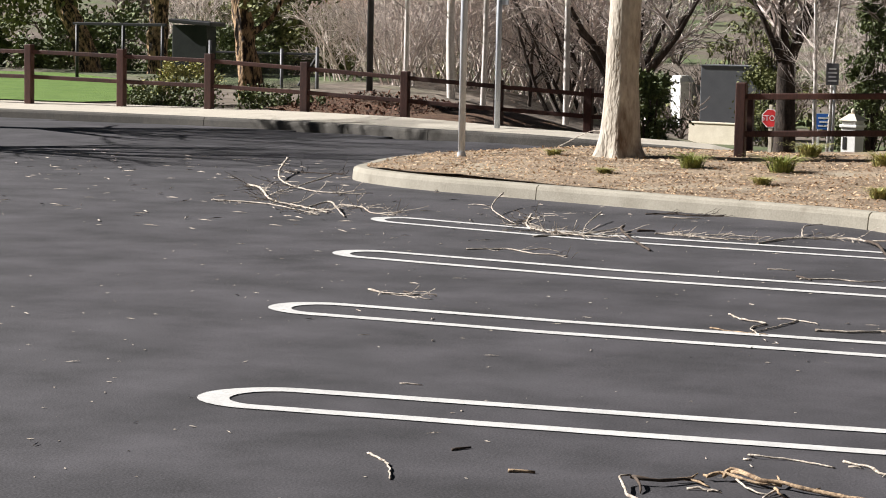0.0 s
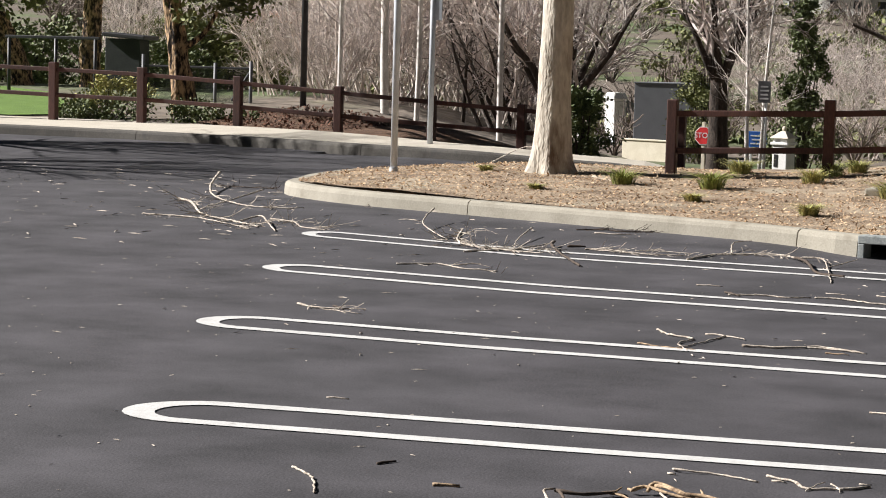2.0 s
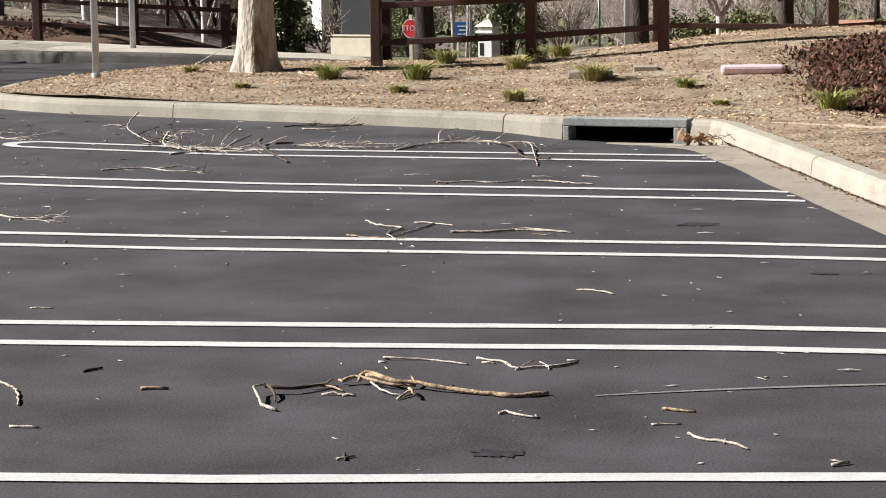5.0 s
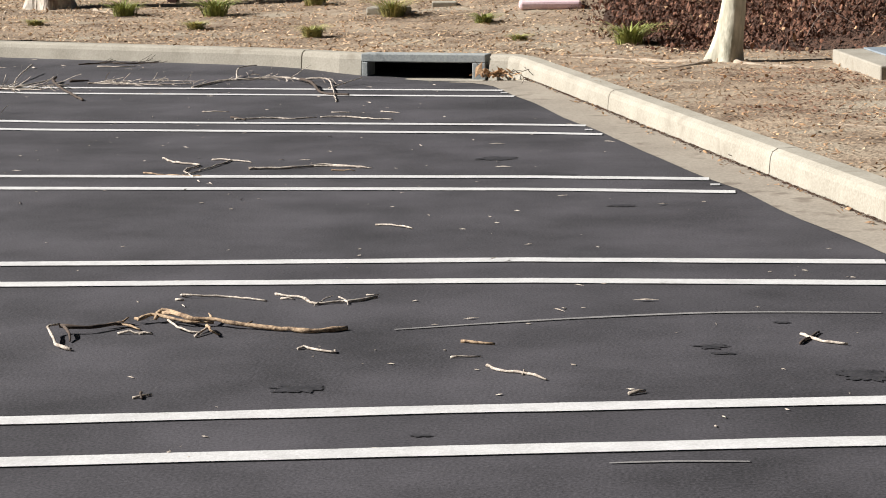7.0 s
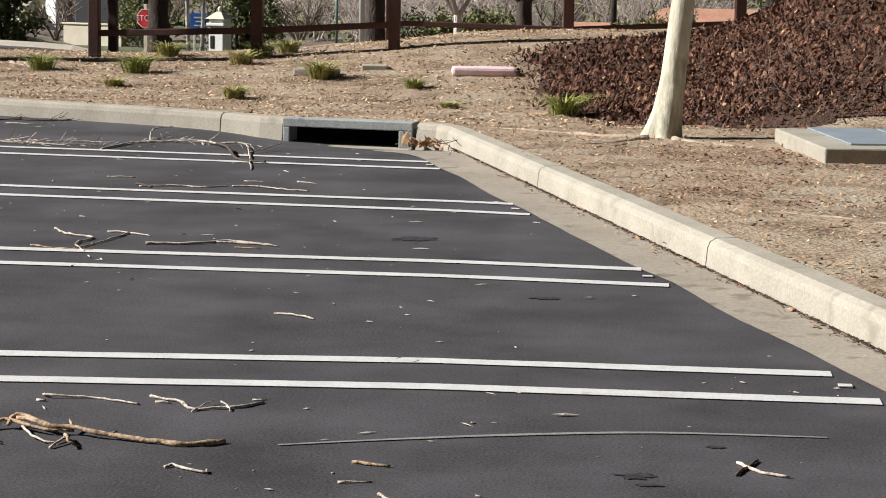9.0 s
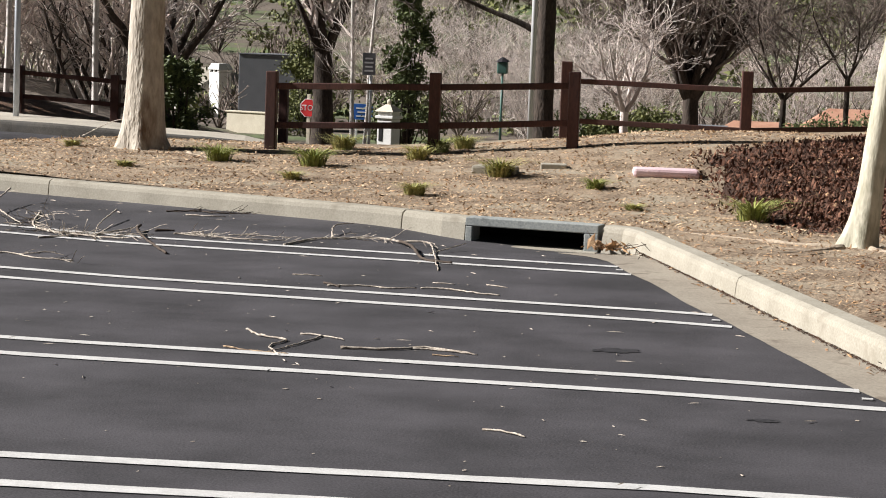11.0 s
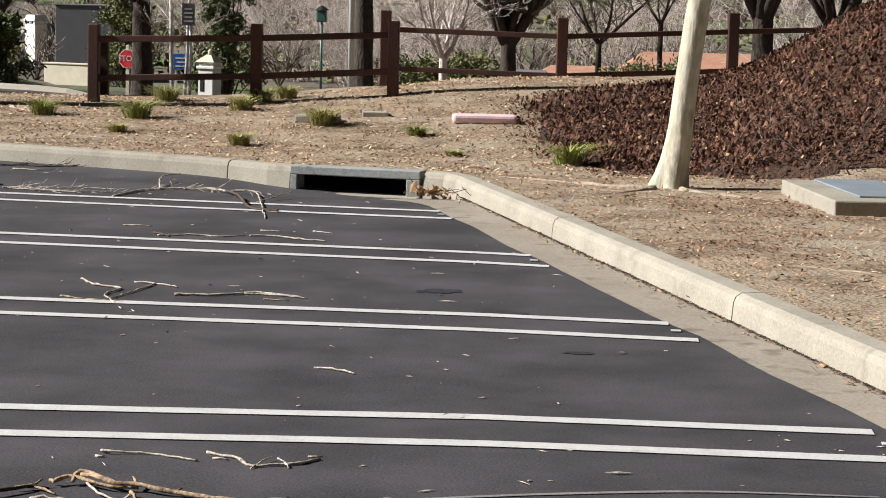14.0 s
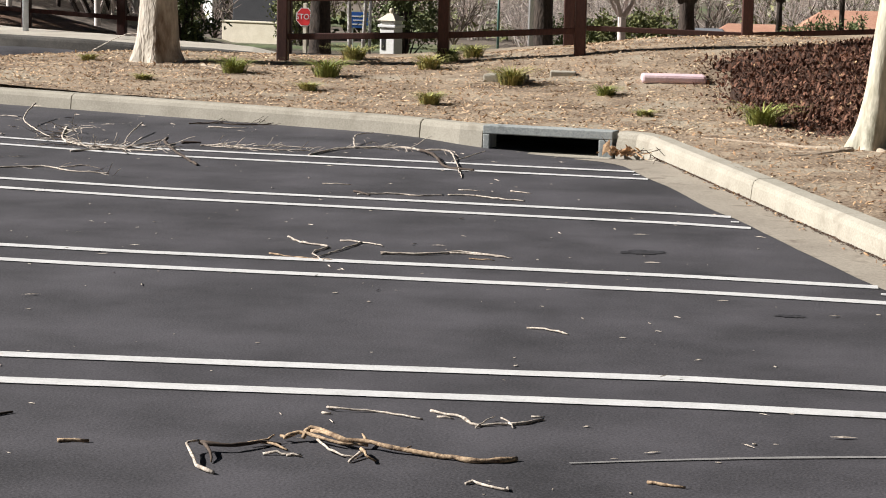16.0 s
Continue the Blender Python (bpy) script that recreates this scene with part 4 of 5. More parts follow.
def bare_shrub(name, base, stems, length, seed, label, mat=M_TWIG, depth=3, kids=3, r=0.032, tilt=0.5):
    root = thing(name, base, label, "shrub", "bare thicket")
    rng = random.Random(seed)
    stem_acc, twigs = ([], []), ([], [])
    for k in range(stems):
        a = rng.uniform(0, 2 * math.pi)
        o = Vector((rng.gauss(0, 0.35), rng.gauss(0, 0.35), -0.1))
        d = Vector((math.cos(a) * tilt, math.sin(a) * tilt, 1)).normalized()
        pts, rad = [o], [r]
        for i in range(5):
            d = (d + Vector((rng.gauss(0, 0.10), rng.gauss(0, 0.10), 0.02))).normalized()
            pts.append(pts[-1] + d * length / 5)
            rad.append(r * (1 - 0.15 * (i + 1)))
        tube(stem_acc, pts, rad, 5)
        for i in range(1, 6):
            for _ in range(2):
                ang = rng.uniform(0, 2 * math.pi)
                grow(twigs, pts[i], d * 0.7 + Vector((math.cos(ang), math.sin(ang), rng.uniform(-0.1, 0.6))) * 0.7, length * 0.34 * rng.uniform(0.6, 1.3), rad[i] * 0.5, depth - 1, rng, 0.65, 0.12, kids, 3, 0.62, 0.2, 0.006)
    part("woody_base", stem_acc, mat, root, kind="stuff")
    part("fine_twig_mass", twigs, mat, root, kind="stuff")
    return root


# dark bare trees
bare_tree("bare_tree", (-12.34, 60, -1.4), 2.7, 0.27, 7, 3.6, 2, 31, "dark bare tree with a stout forked trunk", twig=M_TWIG, tilt=0.45)
bare_tree("bare_tree", (-12.6, 45, -0.3), 0.9, 0.20, 8, 2.9, 2, 32, "dark bare tree with low spreading limbs", twig=M_TWIG, tilt=1.0)
straight = bare_tree("bare_tree", (-4.08, 42, -0.6), 3.6, 0.18, 5, 2.8, 2, 33, "tall bare tree with a straight grey trunk", tilt=0.9)
bare_tree("bare_tree", (-1.85, 55, -1.2), 1.7, 0.21, 13, 4.2, 2, 34, "vase-shaped bare tree with many limbs", tilt=0.55, kids=4)
bare_tree("bare_tree", (-3.12, 50, -0.9), 1.1, 0.10, 6, 1.8, 2, 35, "small pale bare tree", bark=M_TWIG, twig=M_TWIG, tilt=0.7)
bare_tree("bare_tree", (0.45, 50, -0.3), 0.9, 0.07, 5, 2.6, 2, 36, "slim bare tree by the path", tilt=0.9, kids=4)
bare_tree("bare_tree", (1.85, 50, -0.2), 1.3, 0.06, 4, 2.0, 2, 37, "slim staked bare tree", tilt=0.9, kids=4)
bare_tree("bare_tree", (3.6, 42, 0.2), 1.2, 0.20, 8, 3.6, 2, 38, "bare tree with clustered trunks above the bank", tilt=0.5, kids=4)
bare_tree("bare_tree", (6.0, 52, -0.5), 1.6, 0.2, 8, 4, 2, 39, "bare tree beyond the bank", tilt=0.7)
# two unseen trees added left of the view so their shadows streak the street
bare_tree("bare_tree", (-19.6, 24.2, 0.0), 2.6, 0.2, 7, 3.6, 2, 40, "bare tree out of view, added to shade the street", tilt=0.8)
bare_tree("bare_tree", (-21.0, 28.4, 0.0), 2.8, 0.22, 8, 4.0, 2, 41, "bare tree out of view, added to shade the street", tilt=0.8)
low_limb = ([], [])
tube(low_limb, polyline([(-4.15, 42, 1.75), (-4.6, 41.95, 1.98), (-5.2, 41.9, 2.2), (-5.8, 41.8, 2.45)], 0.15), [0.07 - 0.0035 * k for k in range(16)], 7)
part("side_limb", ([v - Vector((-4.08, 42, -0.6)) for v in low_limb[0]], low_limb[1]), M_BARK, straight)


def slim_tree(base, r, lean, seed, h=5.0):
    root = thing("white_stemmed_tree", base, "slim bare tree with a white trunk", "tree", "white-stemmed trees")
    smooth(part("trunk", trunk_mesh([(0, 0, -0.2), (lean * 0.3, 0, h * 0.25), (lean * 0.4, 0, h * 0.5), (lean, 0, h)], [r * 1.1, r, r * 0.85, r * 0.45], 12, seed, 0.05), M_WHITEBARK, root))
    rng = random.Random(int(seed))
    acc = ([], [])
    for k in range(16):
        z = h * (0.3 + 0.7 * k / 16)
        a = rng.uniform(0, 6.28)
        grow(acc, (lean * 0.4, 0, z), (math.cos(a), math.sin(a), 0.8), 1.1, 0.016, 2, rng, 0.6, 0.2, 3, 3)
    part("fine_twig_mass", acc, M_TWIG, root, kind="stuff")


for k, (x, y, z, r, lean) in enumerate(((-16.67, 42, 0.5, 0.05, 0.05), (-15.61, 42, 0.3, 0.085, -0.15), (-14.9, 42, 0.3, 0.055, 0.1), (-13.05, 42, 0.1, 0.062, -0.05), (-15.25, 43, 0.4, 0.03, 0.1), (-17.3, 47, 0.3, 0.045, 0.2), (-14.1, 48, 0.0, 0.05, 0.1), (-18.3, 52, 0.2, 0.05, -0.2), (-11.05, 58, -1.5, 0.06, -0.15), (-10.75, 58, -1.5, 0.05, 0.3))):
    slim_tree((x, y, z), r, lean, 50.0 + k)

# bare thicket behind the street
shrubs = [bare_shrub("bare_shrub", (-13.9, 46, 0.1), 14, 3.6, 61, "dense leafless grey-brown shrub"),
          bare_shrub("bare_shrub", (-16.2, 49, 0.3), 16, 4.2, 62, "dense leafless grey-brown shrub"),
          bare_shrub("bare_shrub", (-14.4, 45.5, 0.1), 6, 3.4, 63, "leafless shrub with dark slanting stems", M_BARK, depth=2, r=0.055, tilt=0.45)]
rng = random.Random(9)
SPOTS = [(-16.9, 46.5, 0, 0.85), (-18.6, 47.5, 1, 0.85), (-15.4, 51, 1, 0.9), (-19.8, 46, 0, 0.7), (-16.4, 54, 0, 1.0), (-23.6, 58, 0, 0.9), (-26, 66, 1, 0.9), (-30, 74, 0, 1.0), (-24.5, 72, 0, 1.1),
         (-19, 54, 0, 1.0), (-21.5, 57, 1, 1.0), (-17.4, 50, 0, 0.9), (-17.9, 56, 1, 0.9), (-18.8, 62, 0, 1.1), (-17.8, 44.5, 0, 0.75), (-15.2, 48, 1, 0.8), (-23.5, 62, 1, 1.0), (-20.5, 50, 1, 0.8), (-21.5, 68, 1, 1.0),
         (-8.6, 82, 0, 0.9), (-6.2, 84, 1, 0.9), (-4.2, 80, 0, 0.9), (-6.9, 66, 0, 0.55), (-5.4, 70, 1, 0.5), (-7.6, 74, 1, 0.7), (0.4, 84, 0, 0.9), (6.4, 60, 1, 0.8), (3.4, 90, 1, 0.9), (-34, 66, 1, 0.9), (-12.6, 92, 1, 1.0), (-17.5, 110, 0, 1.2), (-22, 120, 1, 1.2)]
for x, y, k, s in SPOTS:
    shrub = copy_thing(shrubs[k], pose(x, y, terrain(x, y) - 0.05, 0, 0, rng.uniform(0, 360)))
    shrub.scale = (s, s, s)


# evergreen bushes
def bush(name, base, clumps, leaf, per, label, mat, seed, group=""):
    root = thing(name, base, label, "bush", group)
    rng = random.Random(seed)
    acc, st = ([], []), ([], [])
    for cx, cy, cz, s in clumps:
        tube(st, [Vector((cx * 0.3, cy * 0.3, -0.05)), Vector((cx * 0.7, cy * 0.7, cz * 0.6)), Vector((cx, cy, cz))], [0.03, 0.02, 0.008], 5)
        for _ in range(6):
            q = Vector((cx, cy, cz)) + Vector((rng.gauss(0, 1), rng.gauss(0, 1), rng.gauss(0, 0.8))) * s * 0.4
            leaf_cards(per // 6, q, s * 0.45, leaf, rng, acc)
    part("woody_base", st, M_BARK, root, kind="stuff")
    part("foliage", acc, mat, root)
    return root


rng = random.Random(77)


def cloud(n, rx, ry, rz, z0, s):
    return [(rng.uniform(-rx, rx), rng.uniform(-ry, ry), z0 + rng.uniform(0, rz), s * rng.uniform(0.7, 1.2)) for _ in range(n)]


def spire(n, r, h, z0, s):
    out = []
    for i in range(n):
        f = i / n
        a = rng.uniform(0, 6.28)
        q = r * (1 - 0.85 * f) * rng.uniform(0.5, 1.15)
        out.append((math.cos(a) * q, math.sin(a) * q, z0 + h * f + rng.uniform(-0.1, 0.1), s * (1 - 0.55 * f)))
    return out


bush("evergreen_bush", (-18.4, 34.7, 0.22), cloud(9, 0.75, 0.3, 0.35, 0.1, 0.4), 0.035, 420, "low mixed bush with dry flower heads by the fence", M_GREEN, 1)
bush("dry_bush", (-18.5, 35.2, 0.3), cloud(7, 0.6, 0.25, 0.4, 0.25, 0.35), 0.03, 360, "straw-coloured dry bush by the fence", M_TUFT, 2)
bush("evergreen_bush", (-16.2, 34.9, 0.2), cloud(6, 0.6, 0.3, 0.25, 0.05, 0.35), 0.035, 300, "low dark bush under the crooked tree", M_GREEN, 3)
bush("evergreen_bush", (-8.88, 33.7, terrain(-8.88, 33.7)), cloud(12, 0.24, 0.2, 1.25, 0.25, 0.3), 0.04, 420, "dark glossy upright bush behind the street", M_GREEN, 4)
bush("conifer", (-11.0, 66, -1.8), spire(30, 0.85, 5.2, 0.3, 0.6), 0.06, 380, "dark green conifer beyond the fence", M_GREEN, 5)
bush("conifer", (-16.9, 79, -2.2), spire(24, 1.0, 5.0, 0.6, 0.7), 0.06, 480, "olive green conifer behind the dark tree", M_PINE, 6)
bush("hedge", (1.65, 45, terrain(1.65, 45)), cloud(16, 0.85, 0.3, 0.25, 0.1, 0.4), 0.04, 420, "low green hedge by the path", M_GREEN, 7)
bush("evergreen_bush", (-3.3, 58, -1.6), cloud(10, 0.9, 0.4, 1.0, 0.3, 0.6), 0.06, 420, "green bush behind the path", M_PINE, 8)
bush("evergreen_bush", (-4.9, 60, -1.6), cloud(8, 0.7, 0.4, 1.0, 0.3, 0.6), 0.06, 420, "green bush behind the path", M_GREEN, 9)
bush("evergreen_bush", (-32, 68, 0.2), cloud(20, 2.2, 0.8, 2.2, 0.2, 1.0), 0.10, 480, "bright green bush on the slope", M_PINE, 10)
bush("evergreen_bush", (-30.0, 50, 0.5), cloud(18, 2.2, 0.6, 1.4, 0.1, 0.7), 0.07, 480, "dark hedge behind the lawn", M_GREEN, 11)
bush("evergreen_bush", (-26.2, 52, 0.5), cloud(22, 1.8, 0.6, 1.3, 0.1, 0.6), 0.06, 480, "dark ivy-clad hedge behind the lawn", M_GREEN, 12)
bush("evergreen_bush", (-34.0, 50, 0.5), cloud(18, 2.0, 0.6, 1.6, 0.1, 0.8), 0.07, 480, "dark hedge behind the lawn", M_GREEN, 14)


def tuft(name, base, blades, length, mat, seed, label, width=0.006, group="", droop=1.0):
    rng = random.Random(seed)
    vs, fs = [], []
    for _ in range(blades):
        a = rng.uniform(0, 2 * math.pi)
        out = Vector((math.cos(a), math.sin(a), 0))
        side = Vector((-math.sin(a), math.cos(a), 0)) * width
        o = out * rng.uniform(0, 0.04 + 0.2 * length)
        h = length * rng.uniform(0.3, 1.0)
        reach = h * rng.uniform(0.2, 0.9) * droop
        i = len(vs)
        for t in (0, 0.4, 0.75, 1.0):
            p = o + out * reach * t * t + Vector((0, 0, h * (t - 0.45 * t * t * droop)))
            w = side * (1 - 0.85 * t)
            vs += [p - w, p + w]
        fs += [(i, i + 1, i + 3, i + 2), (i + 2, i + 3, i + 5, i + 4), (i + 4, i + 5, i + 7, i + 6)]
    ob = part(name, (vs, fs), mat)
    ob.location = base
    return tagged(ob, label, "grass tuft", group)


for k, (x, y, s, g) in enumerate(((-5.31, 22.68, 0.26, 1), (-4.28, 22.6, 0.28, 1), (-4.15, 21.1, 0.13, 0), (-4.46, 25.0, 0.26, 0), (-3.34, 23.6, 0.24, 0), (-2.75, 20.0, 0.16, 0), (-3.28, 24.55, 0.26, 1), (-3.06, 25.05, 0.22, 0),
                                  (-2.24, 22.0, 0.27, 0), (-1.21, 21.3, 0.15, 1), (0.33, 19.1, 0.28, 1), (-0.72, 19.7, 0.09, 0), (-7.3, 23.8, 0.12, 0), (-6.0, 21.6, 0.1, 0), (-10.2, 31.4, 0.3, 0), (-12.6, 32.9, 0.2, 0), (0.35, 30.6, 0.25, 1))):
    z = bed(x, y) if y < 28 else terrain(x, y) + (0.02 if y < 30.5 else 0.03)
    tuft("grass_tuft", (x, y, z - 0.01), 300, s * 1.65, M_BLADE if g else M_TUFT, 100 + k, "green strappy grass tuft on dry soil" if g else "half-dry yellowish grass tuft on soil", 0.008, "grass tufts", 1.25)
rng = random.Random(31)
for k in range(16):
    x = -8.75 + 0.075 * k
    y = 32.2 + rng.uniform(-0.2, 0.6)
    tuft("strap_leaf_plant", (x, y, terrain(x, y) - 0.01), 150, 0.98 - 0.025 * k + rng.uniform(-0.06, 0.06), M_GREEN, 140 + k, "dark green strap-leaved clump by the street", 0.016, "strap-leaved clumps", 1.25)


# ---------------------------------------------------------------- buildings


def gable_house(name, base, w, d, h, rise, label, wall_mat, roof_mat, windows=(), rz=0.0, over=0.35):
    root = thing(name, base, label, "house")
    root.rotation_euler = (0, 0, rz)
    part("wall", box(w, d, h, (0, 0, 0), 0.02), wall_mat, root)
    vs = [(-w / 2 - over, -d / 2 - over, h), (w / 2 + over, -d / 2 - over, h), (w / 2 + over, d / 2 + over, h), (-w / 2 - over, d / 2 + over, h), (-w / 2 + w * 0.12, 0, h + rise), (w / 2 - w * 0.12, 0, h + rise)]
    vs += [(x, y, z - 0.12) for x, y, z in vs[:4]]
    fs = [(0, 1, 5, 4), (1, 2, 5), (2, 3, 4, 5), (3, 0, 4), (6, 7, 1, 0), (7, 8, 2, 1), (8, 9, 3, 2), (9, 6, 0, 3), (9, 8, 7, 6)]
    part("roof", (vs, fs), roof_mat, root)
    for x, z, ww, hh in windows:
        win = part("window", box(ww, 0.08, hh, (x, -d / 2 - 0.02, z), 0.01), M_SIGNW, root)
        part("pane", box(ww - 0.12, 0.03, hh - 0.12, (x, -d / 2 - 0.065, z + 0.06), 0.004), M_GLASS, win)
    return root


# house with a white chimney and a tall slate-grey wall
gable_house("chimney_house", (-28.2, 102, -3.6), 6.5, 6, 2.3, 1.2, "white low house with a grey roof behind trees", M_WHITE, M_CONC, [(-1.5, 0.9, 1, 1)], radians(-30))
ch = thing("chimney", (-25.5, 98, -3.0), "white rendered chimney with a vented cap", "chimney")
ch.rotation_euler = (0, 0, radians(-38))
part("shaft", box(0.78, 0.7, 2.75, (0, 0, 0), 0.03), M_WHITE, ch)
part("vent_band", box(0.62, 0.6, 0.12, (0, 0, 2.751), 0.01), M_DARK, ch)
for dx in (-0.33, 0, 0.33):
    part("vent_pier", box(0.12, 0.74, 0.12, (dx, 0, 2.752), 0.01), M_WHITE, ch)
capc = bmesh.new()
bmesh.ops.create_cone(capc, cap_ends=True, segments=4, radius1=0.60, radius2=0.42, depth=0.28)
bmesh.ops.rotate(capc, matrix=Matrix.Rotation(math.pi / 4, 3, "Z"), verts=capc.verts)
bmesh.ops.translate(capc, vec=(0, 0, 3.015), verts=capc.verts)
part("cap", capc, M_WHITE, ch)
gw = thing("grey_wall_house", (-19.95, 85, -2.85), "tall slate-grey wall of a house", "house")
part("wall", box(2.6, 3.0, 3.6, (0, 1.5, 0), 0.02), M_SLATE, gw)
part("coping", box(2.66, 3.06, 0.05, (0, 1.5, 3.602), 0.01), M_SLATE, gw)
gl = thing("garden_wall", (-19.2, 80, -2.6), "low cream garden wall", "wall")
gl.rotation_euler = (0, 0, radians(-20))
part("wall", box(2.6, 0.3, 1.2, (0, 0, 0), 0.03), M_CREAM, gl)
part("coping", box(2.7, 0.38, 0.06, (0, 0, 1.202), 0.015), M_CREAM, gl)
gable_house("tiled_house", (-0.3, 76, -2.45), 2.6, 5, 1.2, 0.45, "white house with a terracotta tiled roof", M_WHITE, M_TILE, [(-0.6, 0.4, 0.5, 0.5), (0.5, 0.4, 0.5, 0.5)])
gable_house("tiled_house", (4.1, 78, -2.3), 5.6, 5, 1.25, 0.75, "long house with a terracotta tiled roof", M_CREAM, M_TILE, [(-1.6, 0.3, 0.8, 0.6), (0.4, 0.3, 0.8, 0.6)])
gable_house("slate_roofed_house", (-2.0, 72, -2.35), 1.6, 4, 0.9, 0.6, "small house with a slate-blue roof", M_WHITE, M_SLATE, [(0, 0.2, 0.5, 0.4)])
gable_house("tiled_house", (-71.2, 163, 2.2), 4.6, 5, 1.9, 0.9, "hillside house with a tiled roof", M_CREAM, M_TILE, [(-1, 0.6, 0.8, 0.9), (1, 0.6, 0.8, 0.9)])
for k, (x, y, w, h) in enumerate(((-67, 322, 9, 5), (-57, 326, 6, 5.5), (-50, 322, 7, 5), (-43, 324, 8, 5.5), (-76, 330, 8, 5), (-20, 330, 9, 5), (-95, 322, 9, 5))):
    gable_house("hill_house", (x, y, 7.2), w, 7, h, 1.6, "white house high on the hillside", M_WHITE, M_TILE if k % 2 else M_SLATE, [(-w / 4, 0.8, 1.3, 1.4), (w / 4, 0.8, 1.3, 1.4), (-w / 4, 3.0, 1.3, 1.2), (w / 4, 3.0, 1.3, 1.2)])

# enclosure with dark windscreen behind the left trees
shed = thing("shed", (-23.98, 46, 0.5), "nearly black shed with a sloping roof", "shed")
part("wall", box(0.95, 0.5, 1.35, (0, 0.25, 0), 0.02), M_MESH, shed)
part("roof", box(1.15, 0.8, 0.10, (0.05, 0.3, 1.36), 0.02, Matrix.Rotation(radians(4), 3, "Y")), M_BLACK, shed)
cf = thing("court_fence", (-18.74, 42, -0.2), "tall dark steel wire mesh fence", "fence")
for dx, h in ((0, 1.6), (-0.85, 1.55), (-1.75, 1.6), (-2.6, 1.7)):
    smooth(part("post", pole(0.04, 0.04, h, 10, (dx, 0, 0)), M_SIGNG, cf))
wires = ([], [])
for k in range(105):
    tube(wires, [Vector((-0.025 * k, 0.03, 0.15)), Vector((-0.025 * k, 0.03, 1.42))], [0.0045, 0.0045], 3)
for k in range(50):
    tube(wires, [Vector((0, 0.036, 0.16 + 0.025 * k)), Vector((-2.6, 0.036, 0.16 + 0.025 * k))], [0.0035, 0.0035], 3)
part("wire_mesh", wires, M_MESH, cf, kind="stuff")
part("top_rail", box(2.6, 0.04, 0.05, (-1.3, 0, 1.42), 0.01), M_BLACK, cf)
brace = ([], [])
tube(brace, [Vector((0, 0, 1.4)), Vector((-0.45, 0, 0.75))], [0.03, 0.03], 8)
part("brace", brace, M_BLACK, cf)
pg = thing("pipe_frame", (-23.8, 42.3, 0.3), "black pipe frame behind the lawn", "frame")
part("beam", box(2.4, 0.07, 0.07, (0, 0, 1.48), 0.01), M_BLACK, pg)
for dx in (-1.1, 0.1, 1.1):
    smooth(part("post", pole(0.04, 0.04, 1.5, 10, (dx, 0, 0)), M_BLACK, pg))

# ---------------------------------------------------------------- fallen branches


def fallen(pts, r0, r1, mat, label, twigs=(), seed=1, hair=0):
    """A fallen branch: a crooked stem and its twigs; pts = (x, y, lift)."""
    rng = random.Random(seed)
    size = 0.54 if pts[0][1] < 9 else 0.6
    r0, r1 = r0 * size, r1 * size
    base = Vector((pts[0][0], pts[0][1], 0))
    root = thing("fallen_branch", base, label, "branch", "fallen branches")

    def stem(name, pp, a, b, m):
        acc = ([], [])
        line = [Vector((p[0], p[1], (p[2] * 0.6 if len(p) > 2 else 0) + a)) - base for p in pp]
        line = polyline(line, 0.035)
        n = len(line)
        for v in line[1:-1]:
            v += Vector((rng.gauss(0, 0.003), rng.gauss(0, 0.003), abs(rng.gauss(0, 0.002))))
        tube(acc, line, [(a + (b - a) * i / (n - 1)) * (0.9 + 0.3 * rng.random() + 0.3 * (rng.random() < 0.12)) for i in range(n)], 8)
        return smooth(part(name, acc, m, root))
    stem("stem", pts, r0, r1, mat)
    for tw in twigs:
        stem("twig", tw[0], tw[1] * size, tw[1] * size * 0.55, tw[2] if len(tw) > 2 else mat)
    if hair:
        acc = ([], [])
        for _ in range(hair * 2):
            i = rng.randrange(len(pts) - 1)
            a, b = Vector(pts[i][:2]), Vector(pts[i + 1][:2])
            q = a.lerp(b, rng.random())
            ang = math.atan2(b.y - a.y, b.x - a.x) + rng.choice((-1, 1)) * rng.uniform(0.3, 1.0)
            grow(acc, Vector((q.x, q.y, r0)) - base, (math.cos(ang), math.sin(ang), rng.uniform(-0.02, 0.04)), rng.uniform(0.12, 0.36), r0 * 0.45, 1, rng, 0.5, -0.02, 3, 4, 0.6, 0.2, 0.0025)
        part("twig_spray", acc, mat, root, kind="stuff")
    return root


